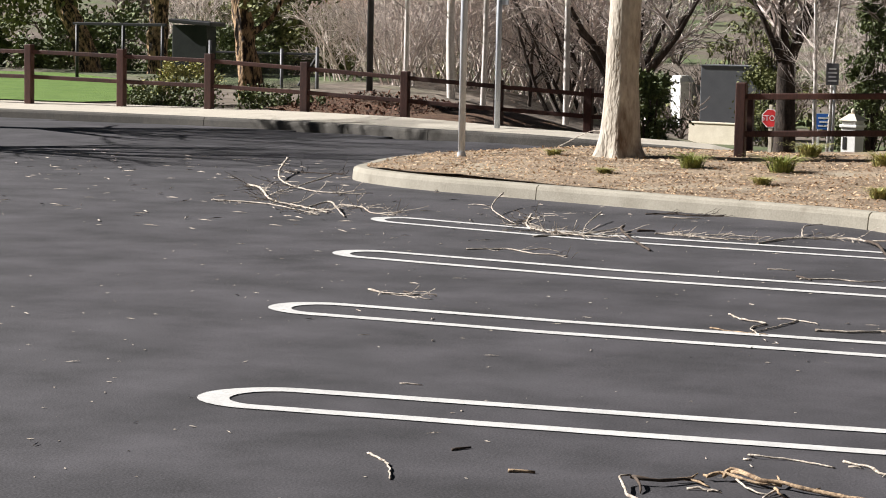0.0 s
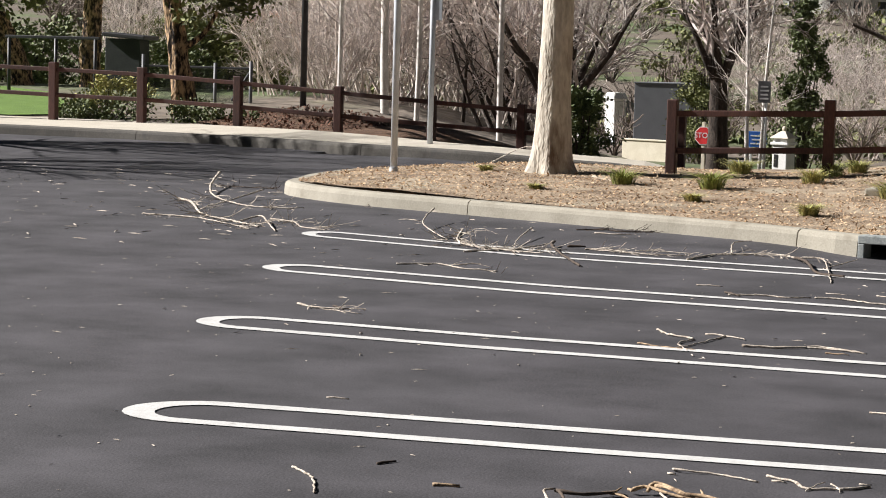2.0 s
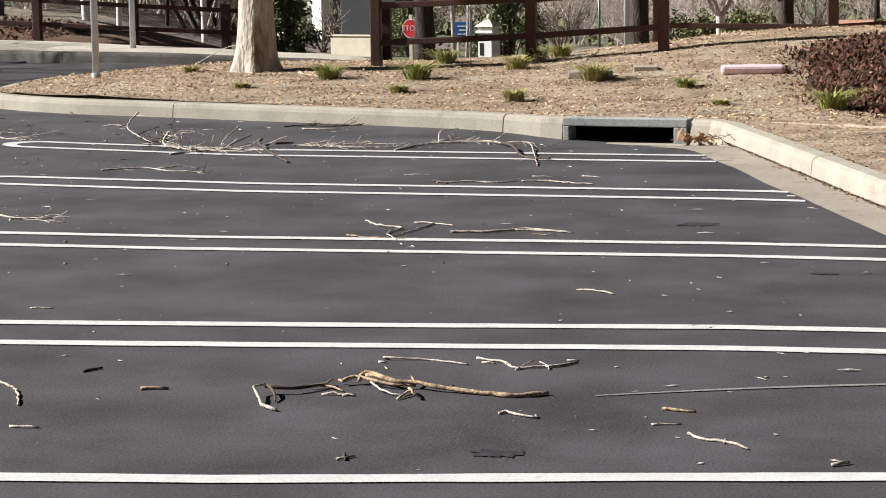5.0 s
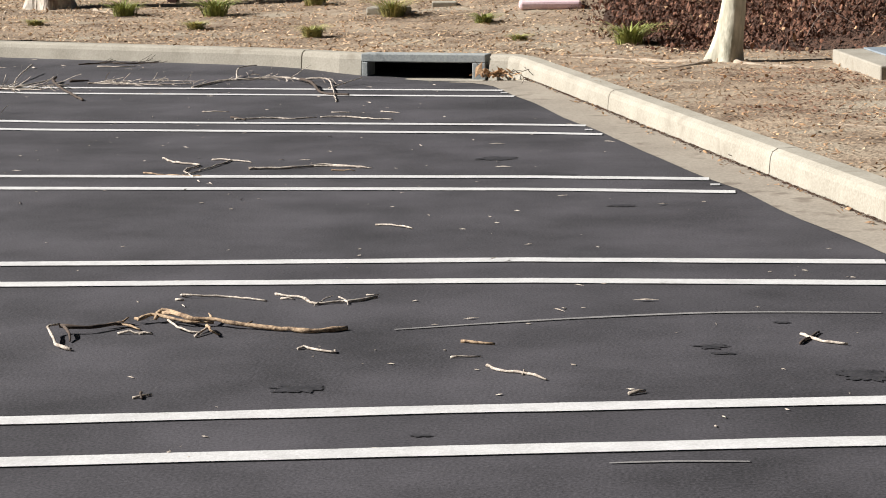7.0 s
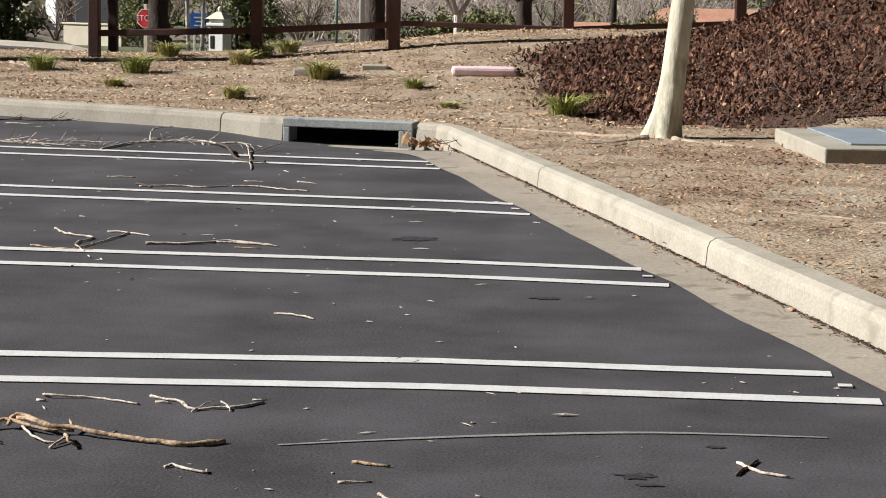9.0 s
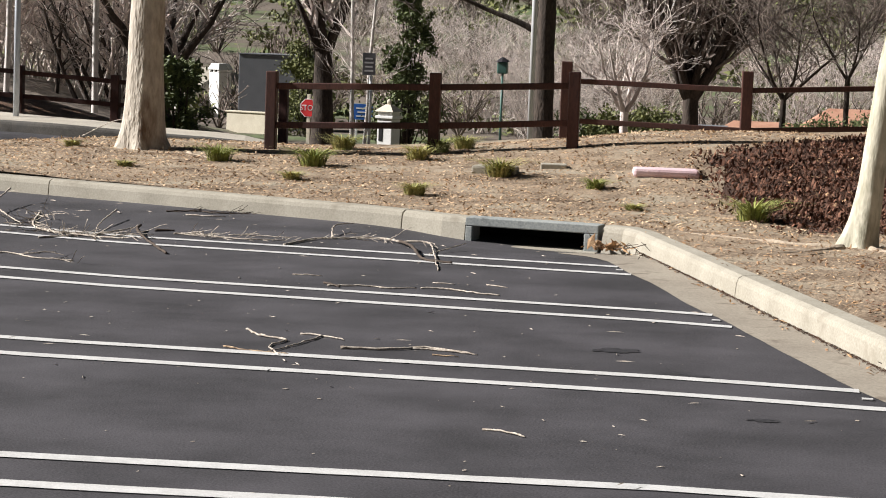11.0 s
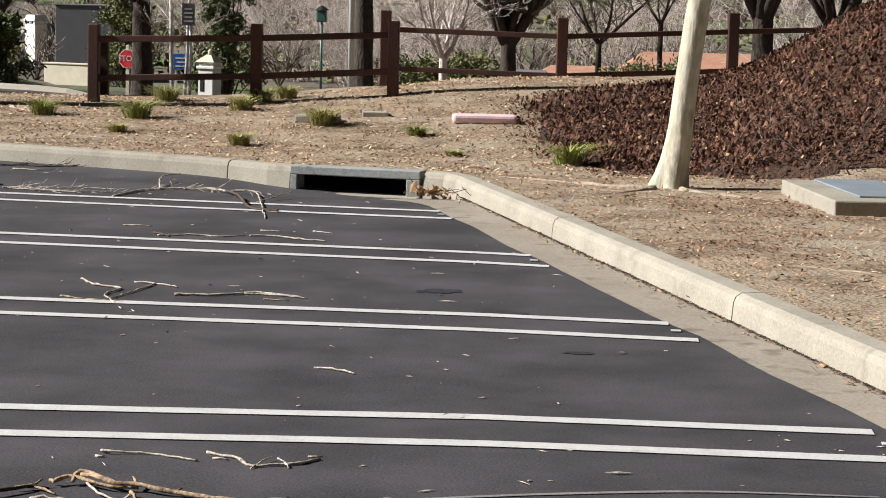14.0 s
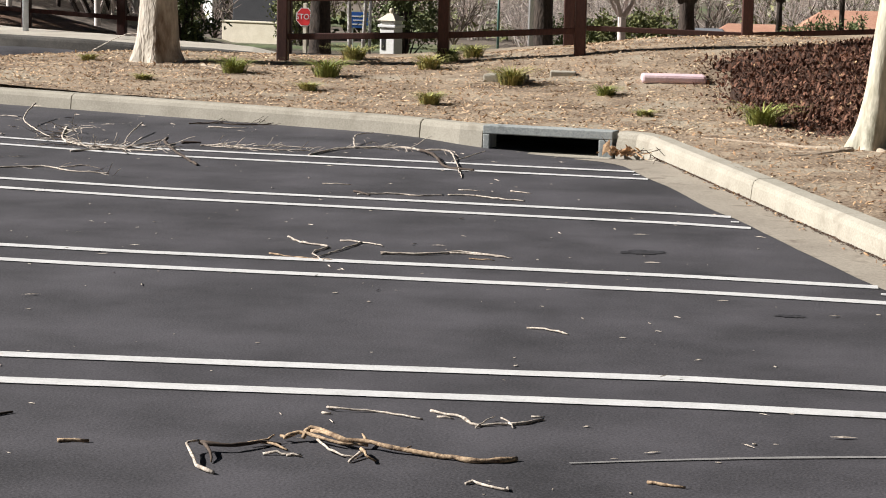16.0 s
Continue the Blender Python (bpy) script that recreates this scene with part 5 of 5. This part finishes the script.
# the large branch
fallen([(-1.05, 6.90, 0.02), (-1.04, 6.96, 0.05), (-0.963, 6.90, 0.05), (-0.897, 6.86, 0.03), (-0.833, 6.86, 0.03), (-0.711, 6.82, 0.015), (-0.56, 6.785), (-0.471, 6.755), (-0.413, 6.77), (-0.33, 6.82)], 0.0135, 0.0145, M_STICK, "long tan broken branch with snapped twigs on asphalt",
       [([(-1.11, 6.88, 0.02), (-1.073, 6.93, 0.03), (-0.997, 6.89, 0.03), (-0.923, 6.85, 0.02), (-0.824, 6.86, 0.01)], 0.013), ([(-1.03, 6.93, 0.05), (-0.99, 6.91, 0.05), (-0.93, 6.87, 0.04), (-0.87, 6.85, 0.03)], 0.011), ([(-1.006, 6.905, 0.02), (-0.922, 6.758, 0.01), (-0.852, 6.721), (-0.835, 6.80, 0.01)], 0.009, M_STICKP),
        ([(-0.831, 6.87, 0.02), (-0.858, 6.93, 0.05)], 0.009), ([(-0.835, 6.79, 0.02), (-0.79, 6.66, 0.03), (-0.766, 6.685)], 0.011), ([(-0.848, 6.66), (-0.815, 6.77, 0.02)], 0.009, M_STICKP), ([(-1.13, 6.91, 0.02), (-1.10, 6.90, 0.02)], 0.010), ([(-0.70, 6.82, 0.02), (-0.68, 6.85, 0.03)], 0.008)], 3)
fallen([(-1.35, 6.70, 0.04), (-1.279, 6.70, 0.03), (-1.204, 6.765, 0.02), (-1.161, 6.83, 0.01), (-1.11, 6.83)], 0.012, 0.009, M_STICKD, "dark hooked branch piece on asphalt",
       [([(-1.227, 6.414), (-1.293, 6.467, 0.01), (-1.337, 6.555, 0.03), (-1.381, 6.67, 0.05), (-1.35, 6.70, 0.05)], 0.0125, M_STICKP), ([(-1.33, 6.69, 0.04), (-1.29, 6.62, 0.02), (-1.27, 6.55)], 0.010, M_STICKD), ([(-1.212, 6.796, 0.015), (-1.161, 6.84, 0.02), (-1.142, 6.87, 0.04)], 0.010, M_STICK), ([(-1.18, 6.83, 0.01), (-1.12, 6.80, 0.01), (-1.074, 6.771)], 0.009, M_STICK),
        ([(-1.138, 6.698), (-1.10, 6.715, 0.01), (-1.075, 6.711), (-1.009, 6.694)], 0.009, M_STICKP), ([(-1.06, 6.70), (-1.02, 6.73)], 0.006, M_STICKP)], 4)
fallen([(-1.083, 7.455), (-1.051, 7.40, 0.01), (-0.899, 7.415), (-0.801, 7.372), (-0.724, 7.34)], 0.0075, 0.006, M_STICKP, "thin pale twig on asphalt", [([(-1.083, 7.35), (-1.05, 7.345)], 0.009), ([(-1.07, 7.42), (-1.045, 7.45, 0.01)], 0.005)], 5)
fallen([(-0.716, 7.482), (-0.645, 7.425), (-0.597, 7.403), (-0.527, 7.285), (-0.462, 7.316), (-0.399, 7.33), (-0.344, 7.40), (-0.311, 7.44)], 0.008, 0.009, M_STICKP, "forked grey twig on asphalt", [([(-0.525, 7.256), (-0.5, 7.349, 0.01), (-0.477, 7.40, 0.02)], 0.006), ([(-0.459, 7.432), (-0.423, 7.375)], 0.006), ([(-0.36, 7.48), (-0.31, 7.49)], 0.006), ([(-0.68, 7.39), (-0.62, 7.375)], 0.006), ([(-0.42, 7.33, 0.01), (-0.40, 7.28)], 0.006)], 6)
for pts, r, m in (([(-0.446, 6.47), (-0.433, 6.495), (-0.369, 6.456), (-0.309, 6.413), (-0.314, 6.45)], 0.009, M_STICKP), ([(0.10, 6.62), (0.15, 6.60), (0.22, 6.585)], 0.010, M_STICK), ([(0.09, 6.37), (0.15, 6.38), (0.19, 6.39)], 0.006, M_STICKP),
                  ([(0.225, 6.245), (0.275, 6.171), (0.36, 6.134), (0.433, 6.047)], 0.009, M_STICKP), ([(0.352, 6.12), (0.351, 6.19)], 0.006, M_STICKP), ([(0.70, 5.86), (0.75, 5.90)], 0.012, M_STICKP), ([(1.26, 6.64), (1.30, 6.74), (1.335, 6.84)], 0.010, M_STICKD), ([(1.27, 6.80), (1.34, 6.68), (1.42, 6.64)], 0.010, M_STICKP),
                  ([(-0.831, 5.728), (-0.804, 5.745), (-0.784, 5.777)], 0.008, M_STICKP), ([(-0.823, 5.80), (-0.80, 5.72)], 0.009, M_STICKD), ([(-0.58, 9.25), (-0.5, 9.23), (-0.39, 9.14)], 0.007, M_STICKP), ([(-2.44, 6.8), (-2.32, 6.68), (-2.25, 6.56), (-2.17, 6.38)], 0.009, M_STICKP),
                  ([(-2.17, 7.01), (-2.12, 7.09)], 0.010, M_STICKD), ([(-1.83, 6.71), (-1.78, 6.73), (-1.73, 6.73)], 0.012, M_STICK), ([(-2.98, 8.44), (-2.87, 8.45)], 0.006, M_STICKP), ([(-2.06, 6.04), (-1.95, 6.03)], 0.008, M_STICKP)):
    fallen(pts, r, r * 0.75, m, "short broken twig lying on asphalt", (), len(pts) + int(r * 1000))
# third row
fallen([(-2.22, 11.78), (-2.08, 11.55), (-1.93, 11.46), (-1.95, 11.2), (-1.84, 10.94)], 0.009, 0.006, M_STICKP, "thin forked pale branch on asphalt", [([(-1.91, 11.72), (-1.78, 11.68), (-1.64, 11.57)], 0.008), ([(-1.78, 11.68), (-1.84, 11.3), (-1.92, 11.0)], 0.008), ([(-2.17, 11.12), (-2.0, 11.02), (-1.8, 10.98)], 0.007, M_STICK)], 8)
fallen([(-1.6, 11.28), (-1.35, 11.33), (-1.2, 11.45), (-1.05, 11.4), (-0.94, 11.36)], 0.012, 0.008, M_STICKP, "long grey branch on asphalt", [([(-1.3, 11.42), (-1.1, 11.40), (-0.9, 11.33)], 0.008, M_STICKP), ([(-1.12, 11.25), (-0.98, 11.22)], 0.006, M_STICK)], 9)
# far row
fallen([(-5.6, 18.0), (-5.3, 17.0), (-5.0, 16.5), (-4.6, 16.3), (-4.3, 16.2)], 0.016, 0.008, M_STICKP, "tangled pale branch with fine twigs on asphalt", [([(-6.2, 18.9, 0.22), (-5.95, 17.9, 0.1), (-5.4, 17.0)], 0.012), ([(-4.9, 17.9, 0.12), (-4.75, 17.0, 0.06), (-4.6, 16.4)], 0.010), ([(-4.9, 16.0), (-4.6, 16.5), (-4.43, 17.0, 0.04)], 0.013)], 10, hair=20)
fallen([(-4.43, 17.05, 0.05), (-4.35, 16.7, 0.05), (-4.1, 16.1, 0.03), (-3.72, 15.35)], 0.017, 0.014, M_STICKD, "dark bent branch end on asphalt", (), 11)
fallen([(-4.1, 16.85), (-3.9, 16.9), (-3.6, 16.7), (-3.23, 16.75)], 0.011, 0.007, M_STICKP, "pale spray of twigs on asphalt", [([(-3.7, 17.0), (-3.5, 17.05), (-3.2, 17.0)], 0.008), ([(-4.3, 17.0), (-4.15, 17.05)], 0.018, M_STICKD)], 12, hair=12)
fallen([(-3.11, 16.4), (-3.0, 17.0), (-2.78, 17.2), (-2.55, 17.3), (-2.35, 17.1)], 0.014, 0.012, M_STICKP, "long crooked branch with curled twigs on asphalt", [([(-2.9, 17.15), (-3.0, 17.7, 0.08), (-2.88, 17.9, 0.1)], 0.011), ([(-2.35, 17.1), (-2.12, 17.0, 0.03), (-1.95, 16.3, 0.02), (-1.74, 15.2)], 0.010), ([(-1.98, 16.3), (-1.8, 16.9, 0.06)], 0.008)], 13, hair=4)
fallen([(-2.35, 17.1), (-2.15, 16.5, 0.04), (-1.95, 15.85), (-1.72, 15.7)], 0.019, 0.015, M_STICKD, "dark curved branch end on asphalt", (), 14)
fallen([(-4.75, 18.85), (-4.5, 19.0), (-4.3, 18.9), (-4.05, 19.1)], 0.010, 0.006, M_STICKD, "thin dark twigs by the kerb", [([(-4.5, 18.6), (-4.3, 18.55), (-4.15, 18.6)], 0.010, M_STICKP)], 15, hair=7)
fallen([(-2.25, 13.96), (-2.0, 14.05), (-1.85, 14.0), (-1.7, 14.1)], 0.009, 0.006, M_STICKP, "thin grey twigs on asphalt", [([(-2.3, 14.1), (-2.16, 13.92)], 0.012, M_STICKD), ([(-1.65, 14.45), (-1.5, 14.42)], 0.007)], 16)
fallen([(-1.67, 14.1), (-1.5, 14.12), (-1.3, 13.98), (-1.14, 13.94)], 0.009, 0.007, M_STICKP, "thin pale twig on asphalt", [([(-1.3, 14.5), (-1.15, 14.4)], 0.007), ([(-2.6, 14.5), (-2.4, 14.5)], 0.007)], 17)
fallen([(-5.0, 14.7), (-4.7, 14.85), (-4.45, 14.65), (-4.15, 14.6)], 0.010, 0.006, M_STICKP, "small pale forked twig on asphalt", [([(-4.6, 14.9), (-4.45, 15.1)], 0.007)], 18, hair=3)
fallen([(-4.6, 11.85), (-4.4, 11.7), (-4.2, 11.75)], 0.010, 0.008, M_STICKP, "small forked twig on asphalt", [([(-4.35, 11.85), (-4.22, 11.7)], 0.010, M_STICKD)], 19, hair=3)
# branches near the nose of the island
fallen([(-10.4, 22.9, 0.22), (-9.8, 21.4, 0.10), (-9.2, 20.3, 0.04), (-8.5, 19.6), (-7.96, 19.55)], 0.020, 0.009, M_STICKP, "long pale branch lying in the street", [([(-8.92, 20.9, 0.15), (-8.9, 20.1, 0.05), (-8.75, 19.0)], 0.012)], 20, hair=9)
fallen([(-9.56, 20.1), (-9.2, 19.7), (-8.4, 18.3), (-7.8, 17.7), (-7.3, 17.2)], 0.020, 0.010, M_STICKP, "long pale branch lying in the street", [([(-7.7, 17.6), (-7.58, 17.85, 0.08), (-7.3, 17.4, 0.06), (-7.0, 16.9)], 0.015)], 21, hair=12)
fallen([(-8.9, 18.0), (-8.3, 17.9), (-7.7, 17.4), (-7.3, 17.0)], 0.012, 0.006, M_STICKP, "thin pale twigs in the street", (), 22, hair=8)
fallen([(-7.62, 18.2), (-7.3, 18.0), (-7.0, 17.5), (-6.68, 17.3)], 0.012, 0.007, M_STICKP, "pale forked branch in the street", (), 23, hair=7)
fallen([(-10.3, 22.6), (-9.9, 22.5), (-9.5, 22.5)], 0.011, 0.006, M_STICKD, "thin dark twig in the street", (), 24, hair=5)
fallen([(-8.6, 28.0, 0.25), (-7.8, 27.2, 0.7), (-7.4, 26.9, 0.3)], 0.012, 0.006, M_STICKP, "arching pale twig by the back kerb", (), 25, hair=2)
fallen([(1.22, 11.8, 0.14), (1.35, 11.55, 0.17), (1.5, 11.7, 0.17)], 0.010, 0.007, M_STICKD, "dark twig on the bed by the kerb", [([(1.3, 11.6, 0.15), (1.28, 11.75, 0.17)], 0.006)], 26, hair=2)
fallen([(-0.72, 17.45, 0.0), (-0.55, 17.1, 0.08), (-0.35, 17.1, 0.17), (-0.22, 16.9, 0.16)], 0.006, 0.004, M_STICKD, "thin dark twig leaning on the kerb", (), 27, hair=2)

# ---------------------------------------------------------------- litter


def scatter(name, n, where, size, mat, label, seed, slim=0.35, thick=0.15, tilt=0.3):
    """Loose bits: little bent four-cornered chips with some thickness."""
    rng = random.Random(seed)
    vs, fs = [], []
    made = 0
    while made < n:
        got = where(rng)
        if got is None:
            continue
        made += 1
        x, y, z = got
        s = size * rng.uniform(0.4, 1.5)
        a = rng.uniform(0, 2 * math.pi)
        u = Vector((math.cos(a), math.sin(a), rng.gauss(0, tilt))) * s
        v = Vector((-math.sin(a), math.cos(a), rng.gauss(0, tilt))) * s * slim * rng.uniform(0.5, 1.5)
        o = Vector((x, y, z + s * thick + abs(u.z) * 0.6))
        up = Vector((0, 0, s * thick))
        i = len(vs)
        vs += [o - u, o + v, o + u, o - v, o + up]
        fs += [(i, i + 1, i + 4), (i + 1, i + 2, i + 4), (i + 2, i + 3, i + 4), (i + 3, i, i + 4), (i + 3, i + 2, i + 1, i)]
    return tagged(part(name, (vs, fs), mat), label, "litter", kind="stuff")


def on_bed(x0, x1, y0, y1, dmax=0.1):
    def pick(r):
        x, y = r.uniform(x0, x1), r.uniform(y0, y1)
        if not inside(x, y, island) or bank_rise(x, y) > dmax:
            return None
        return x, y, bed(x, y)
    return pick


def on_bank(r):
    x, y = r.uniform(-0.6, 5.5), r.uniform(17.6, 26)
    d = bank_rise(x, y) + 0.25 * noise.noise(Vector((x * 2.2, y * 2.2, 4.0)))
    if d < -0.12 or r.random() > 0.12 + 1.3 * max(0.0, d):
        return None
    return x, y, bed(x, y) + r.uniform(0.0, 0.05) * ease(d, 0, 0.5)


def on_road(x0, x1, y0, y1):
    def pick(r):
        x, y = r.uniform(x0, x1), r.uniform(y0, y1)
        if inside(x, y, island) or x > -0.28 * (y - 12) + 0.6:
            return None
        return x, y, dip(x, y) + 0.001
    return pick


scatter("wood_chip_litter", 17000, on_bed(-9.4, 1, 18, 27), 0.021, M_CHIP, "tan wood chips and dry leaves over the island soil", 1)
scatter("leaf_litter", 14000, on_bed(-9.4, 4, 9, 27), 0.019, M_LEAF, "brown leaf crumbs over the soil", 2)
scatter("fine_litter", 5000, on_bed(-0.5, 4, 9, 18.4), 0.012, M_CHIP, "fine dry crumbs over the soil", 3)
scatter("dead_groundcover", 60000, on_bank, 0.017, M_IVY, "dense dead brown groundcover leaves on the bank", 4, 0.6, 0.2, 0.8)
scatter("bank_leaves", 2600, on_bank, 0.018, M_LEAF, "pale fallen leaves caught on the bank", 5, 0.6, 0.2, 0.7)
scatter("street_litter", 420, on_road(-15, -5, 15, 29), 0.06, M_STICKP, "pale twig and leaf bits in the street", 6, 0.11, 0.10, 0.05)
scatter("lot_litter", 420, on_road(-7, 2, 5, 19), 0.013, M_STICKP, "small pale crumbs on the asphalt", 7, 0.4, 0.15, 0.05)
scatter("lot_twigs", 130, on_road(-7, 1, 6, 19), 0.035, M_STICKP, "bits of pale twig on the asphalt", 8, 0.12, 0.1, 0.03)
scatter("red_crumbs", 7000, lambda r: (lambda x, y: (x, y, bed(x, y)) if bank_rise(x, y) < 0 and noise.noise(Vector((x * 1.1, y * 0.8, 7.0))) > r.uniform(-0.35, 0.15) else None)(r.uniform(1.1, 4.2), r.uniform(12.6, 16.6)), 0.013, M_REDLEAF, "reddish leaf crumbs strewn over the pale soil", 12, 0.5, 0.15, 0.25)
scatter("gutter_dirt", 5200, lambda r: (lambda y: (profile_at([(-q, p) for p, q in RIGHT], -y) + 0.004 - abs(r.gauss(0, 0.035)) * (0.5 + 1.0 * max(0.0, noise.noise(Vector((y * 0.7, 3.0, 0))))), y, 0.007))(r.uniform(3, 17.2)), 0.008, M_BANK, "dark dirt gathered along the kerb foot", 13, 0.6, 0.2, 0.2)
scatter("gutter_leaves", 60, lambda r: (r.gauss(-0.75, 0.10), r.gauss(17.55, 0.12), 0.0), 0.04, M_LEAF, "brown leaves gathered by the drain", 9, 0.5, 0.2, 0.6)
scatter("gutter_crumbs", 160, lambda r: (lambda y: (1.0 - 0.286 * (y - 12) - abs(r.gauss(0, 0.05)), y, 0.008))(r.uniform(6, 17)), 0.016, M_LEAF, "dry crumbs along the kerb foot", 10, 0.4, 0.2, 0.3)
scatter("mulch_chips", 5000, lambda r: (lambda x, y: (x, y, terrain(x, y) + 0.04 + 0.12 * ease(y, 33.8, 37.5) * ease(x, -18, -15.5) * (1 - ease(x, -11.5, -8)) * (1 - ease(y, 42, 46))))(r.uniform(-16, -9), r.uniform(33.6, 38.5)), 0.03, M_IVY, "dark mulch chips on the mound", 11, 0.5, 0.3, 0.6)

# dry stems standing in the dead groundcover
rng = random.Random(4)
acc = ([], [])
for _ in range(90):
    x, y = rng.uniform(1.8, 5.5), rng.uniform(18.6, 24)
    if bank_rise(x, y) < 0.4:
        continue
    a = rng.uniform(0, 6.28)
    z = bed(x, y)
    l = rng.uniform(0.15, 0.5)
    tube(acc, polyline([Vector((x, y, z)), Vector((x + math.cos(a) * l * 0.4, y + math.sin(a) * l * 0.4, z + l * 0.6)), Vector((x + math.cos(a) * l, y + math.sin(a) * l, z + l * 0.35))], 0.1), [0.0030 - 0.00015 * k for k in range(14)], 4)
tagged(part("dry_stems", acc, M_BRUSH), "arching grey dry stems on the bank", "dry stems", kind="stuff")

# scrub on the hillside
rng = random.Random(15)
acc = ([], [])
for _ in range(420):
    y = rng.uniform(85, 330)
    x = rng.uniform(-0.55 * y - 10, 0.16 * y + 6)
    s = rng.uniform(0.7, 2.0) * (0.5 + y / 260)
    z = terrain(x, y)
    for _ in range(5):
        leaf_cards(16, (x + rng.gauss(0, s * 0.5), y + rng.gauss(0, s * 0.5), z + s * 0.3 + rng.uniform(0, s * 0.4)), s * 0.6, s * 0.16, rng, acc, 0.6)
tagged(part("hillside_scrub", acc, M_PINE), "olive scrub scattered on the hillside", "scrub", kind="stuff")
acc = ([], [])
for _ in range(330):
    y = rng.uniform(80, 300)
    x = rng.uniform(-0.55 * y - 10, 0.16 * y + 6)
    s = rng.uniform(1.2, 3.0) * (0.5 + y / 300)
    z = terrain(x, y)
    for _ in range(9):
        a = rng.uniform(0, 6.28)
        grow(acc, (x, y, z), (math.cos(a) * 0.6, math.sin(a) * 0.6, 1), s, 0.03 * s, 1, rng, 0.6, 0.2, 5, 3, 0.6, 0.2, 0.012)
tagged(part("hillside_brush", acc, M_BRUSH), "leafless grey brush on the hillside", "brush", kind="stuff")
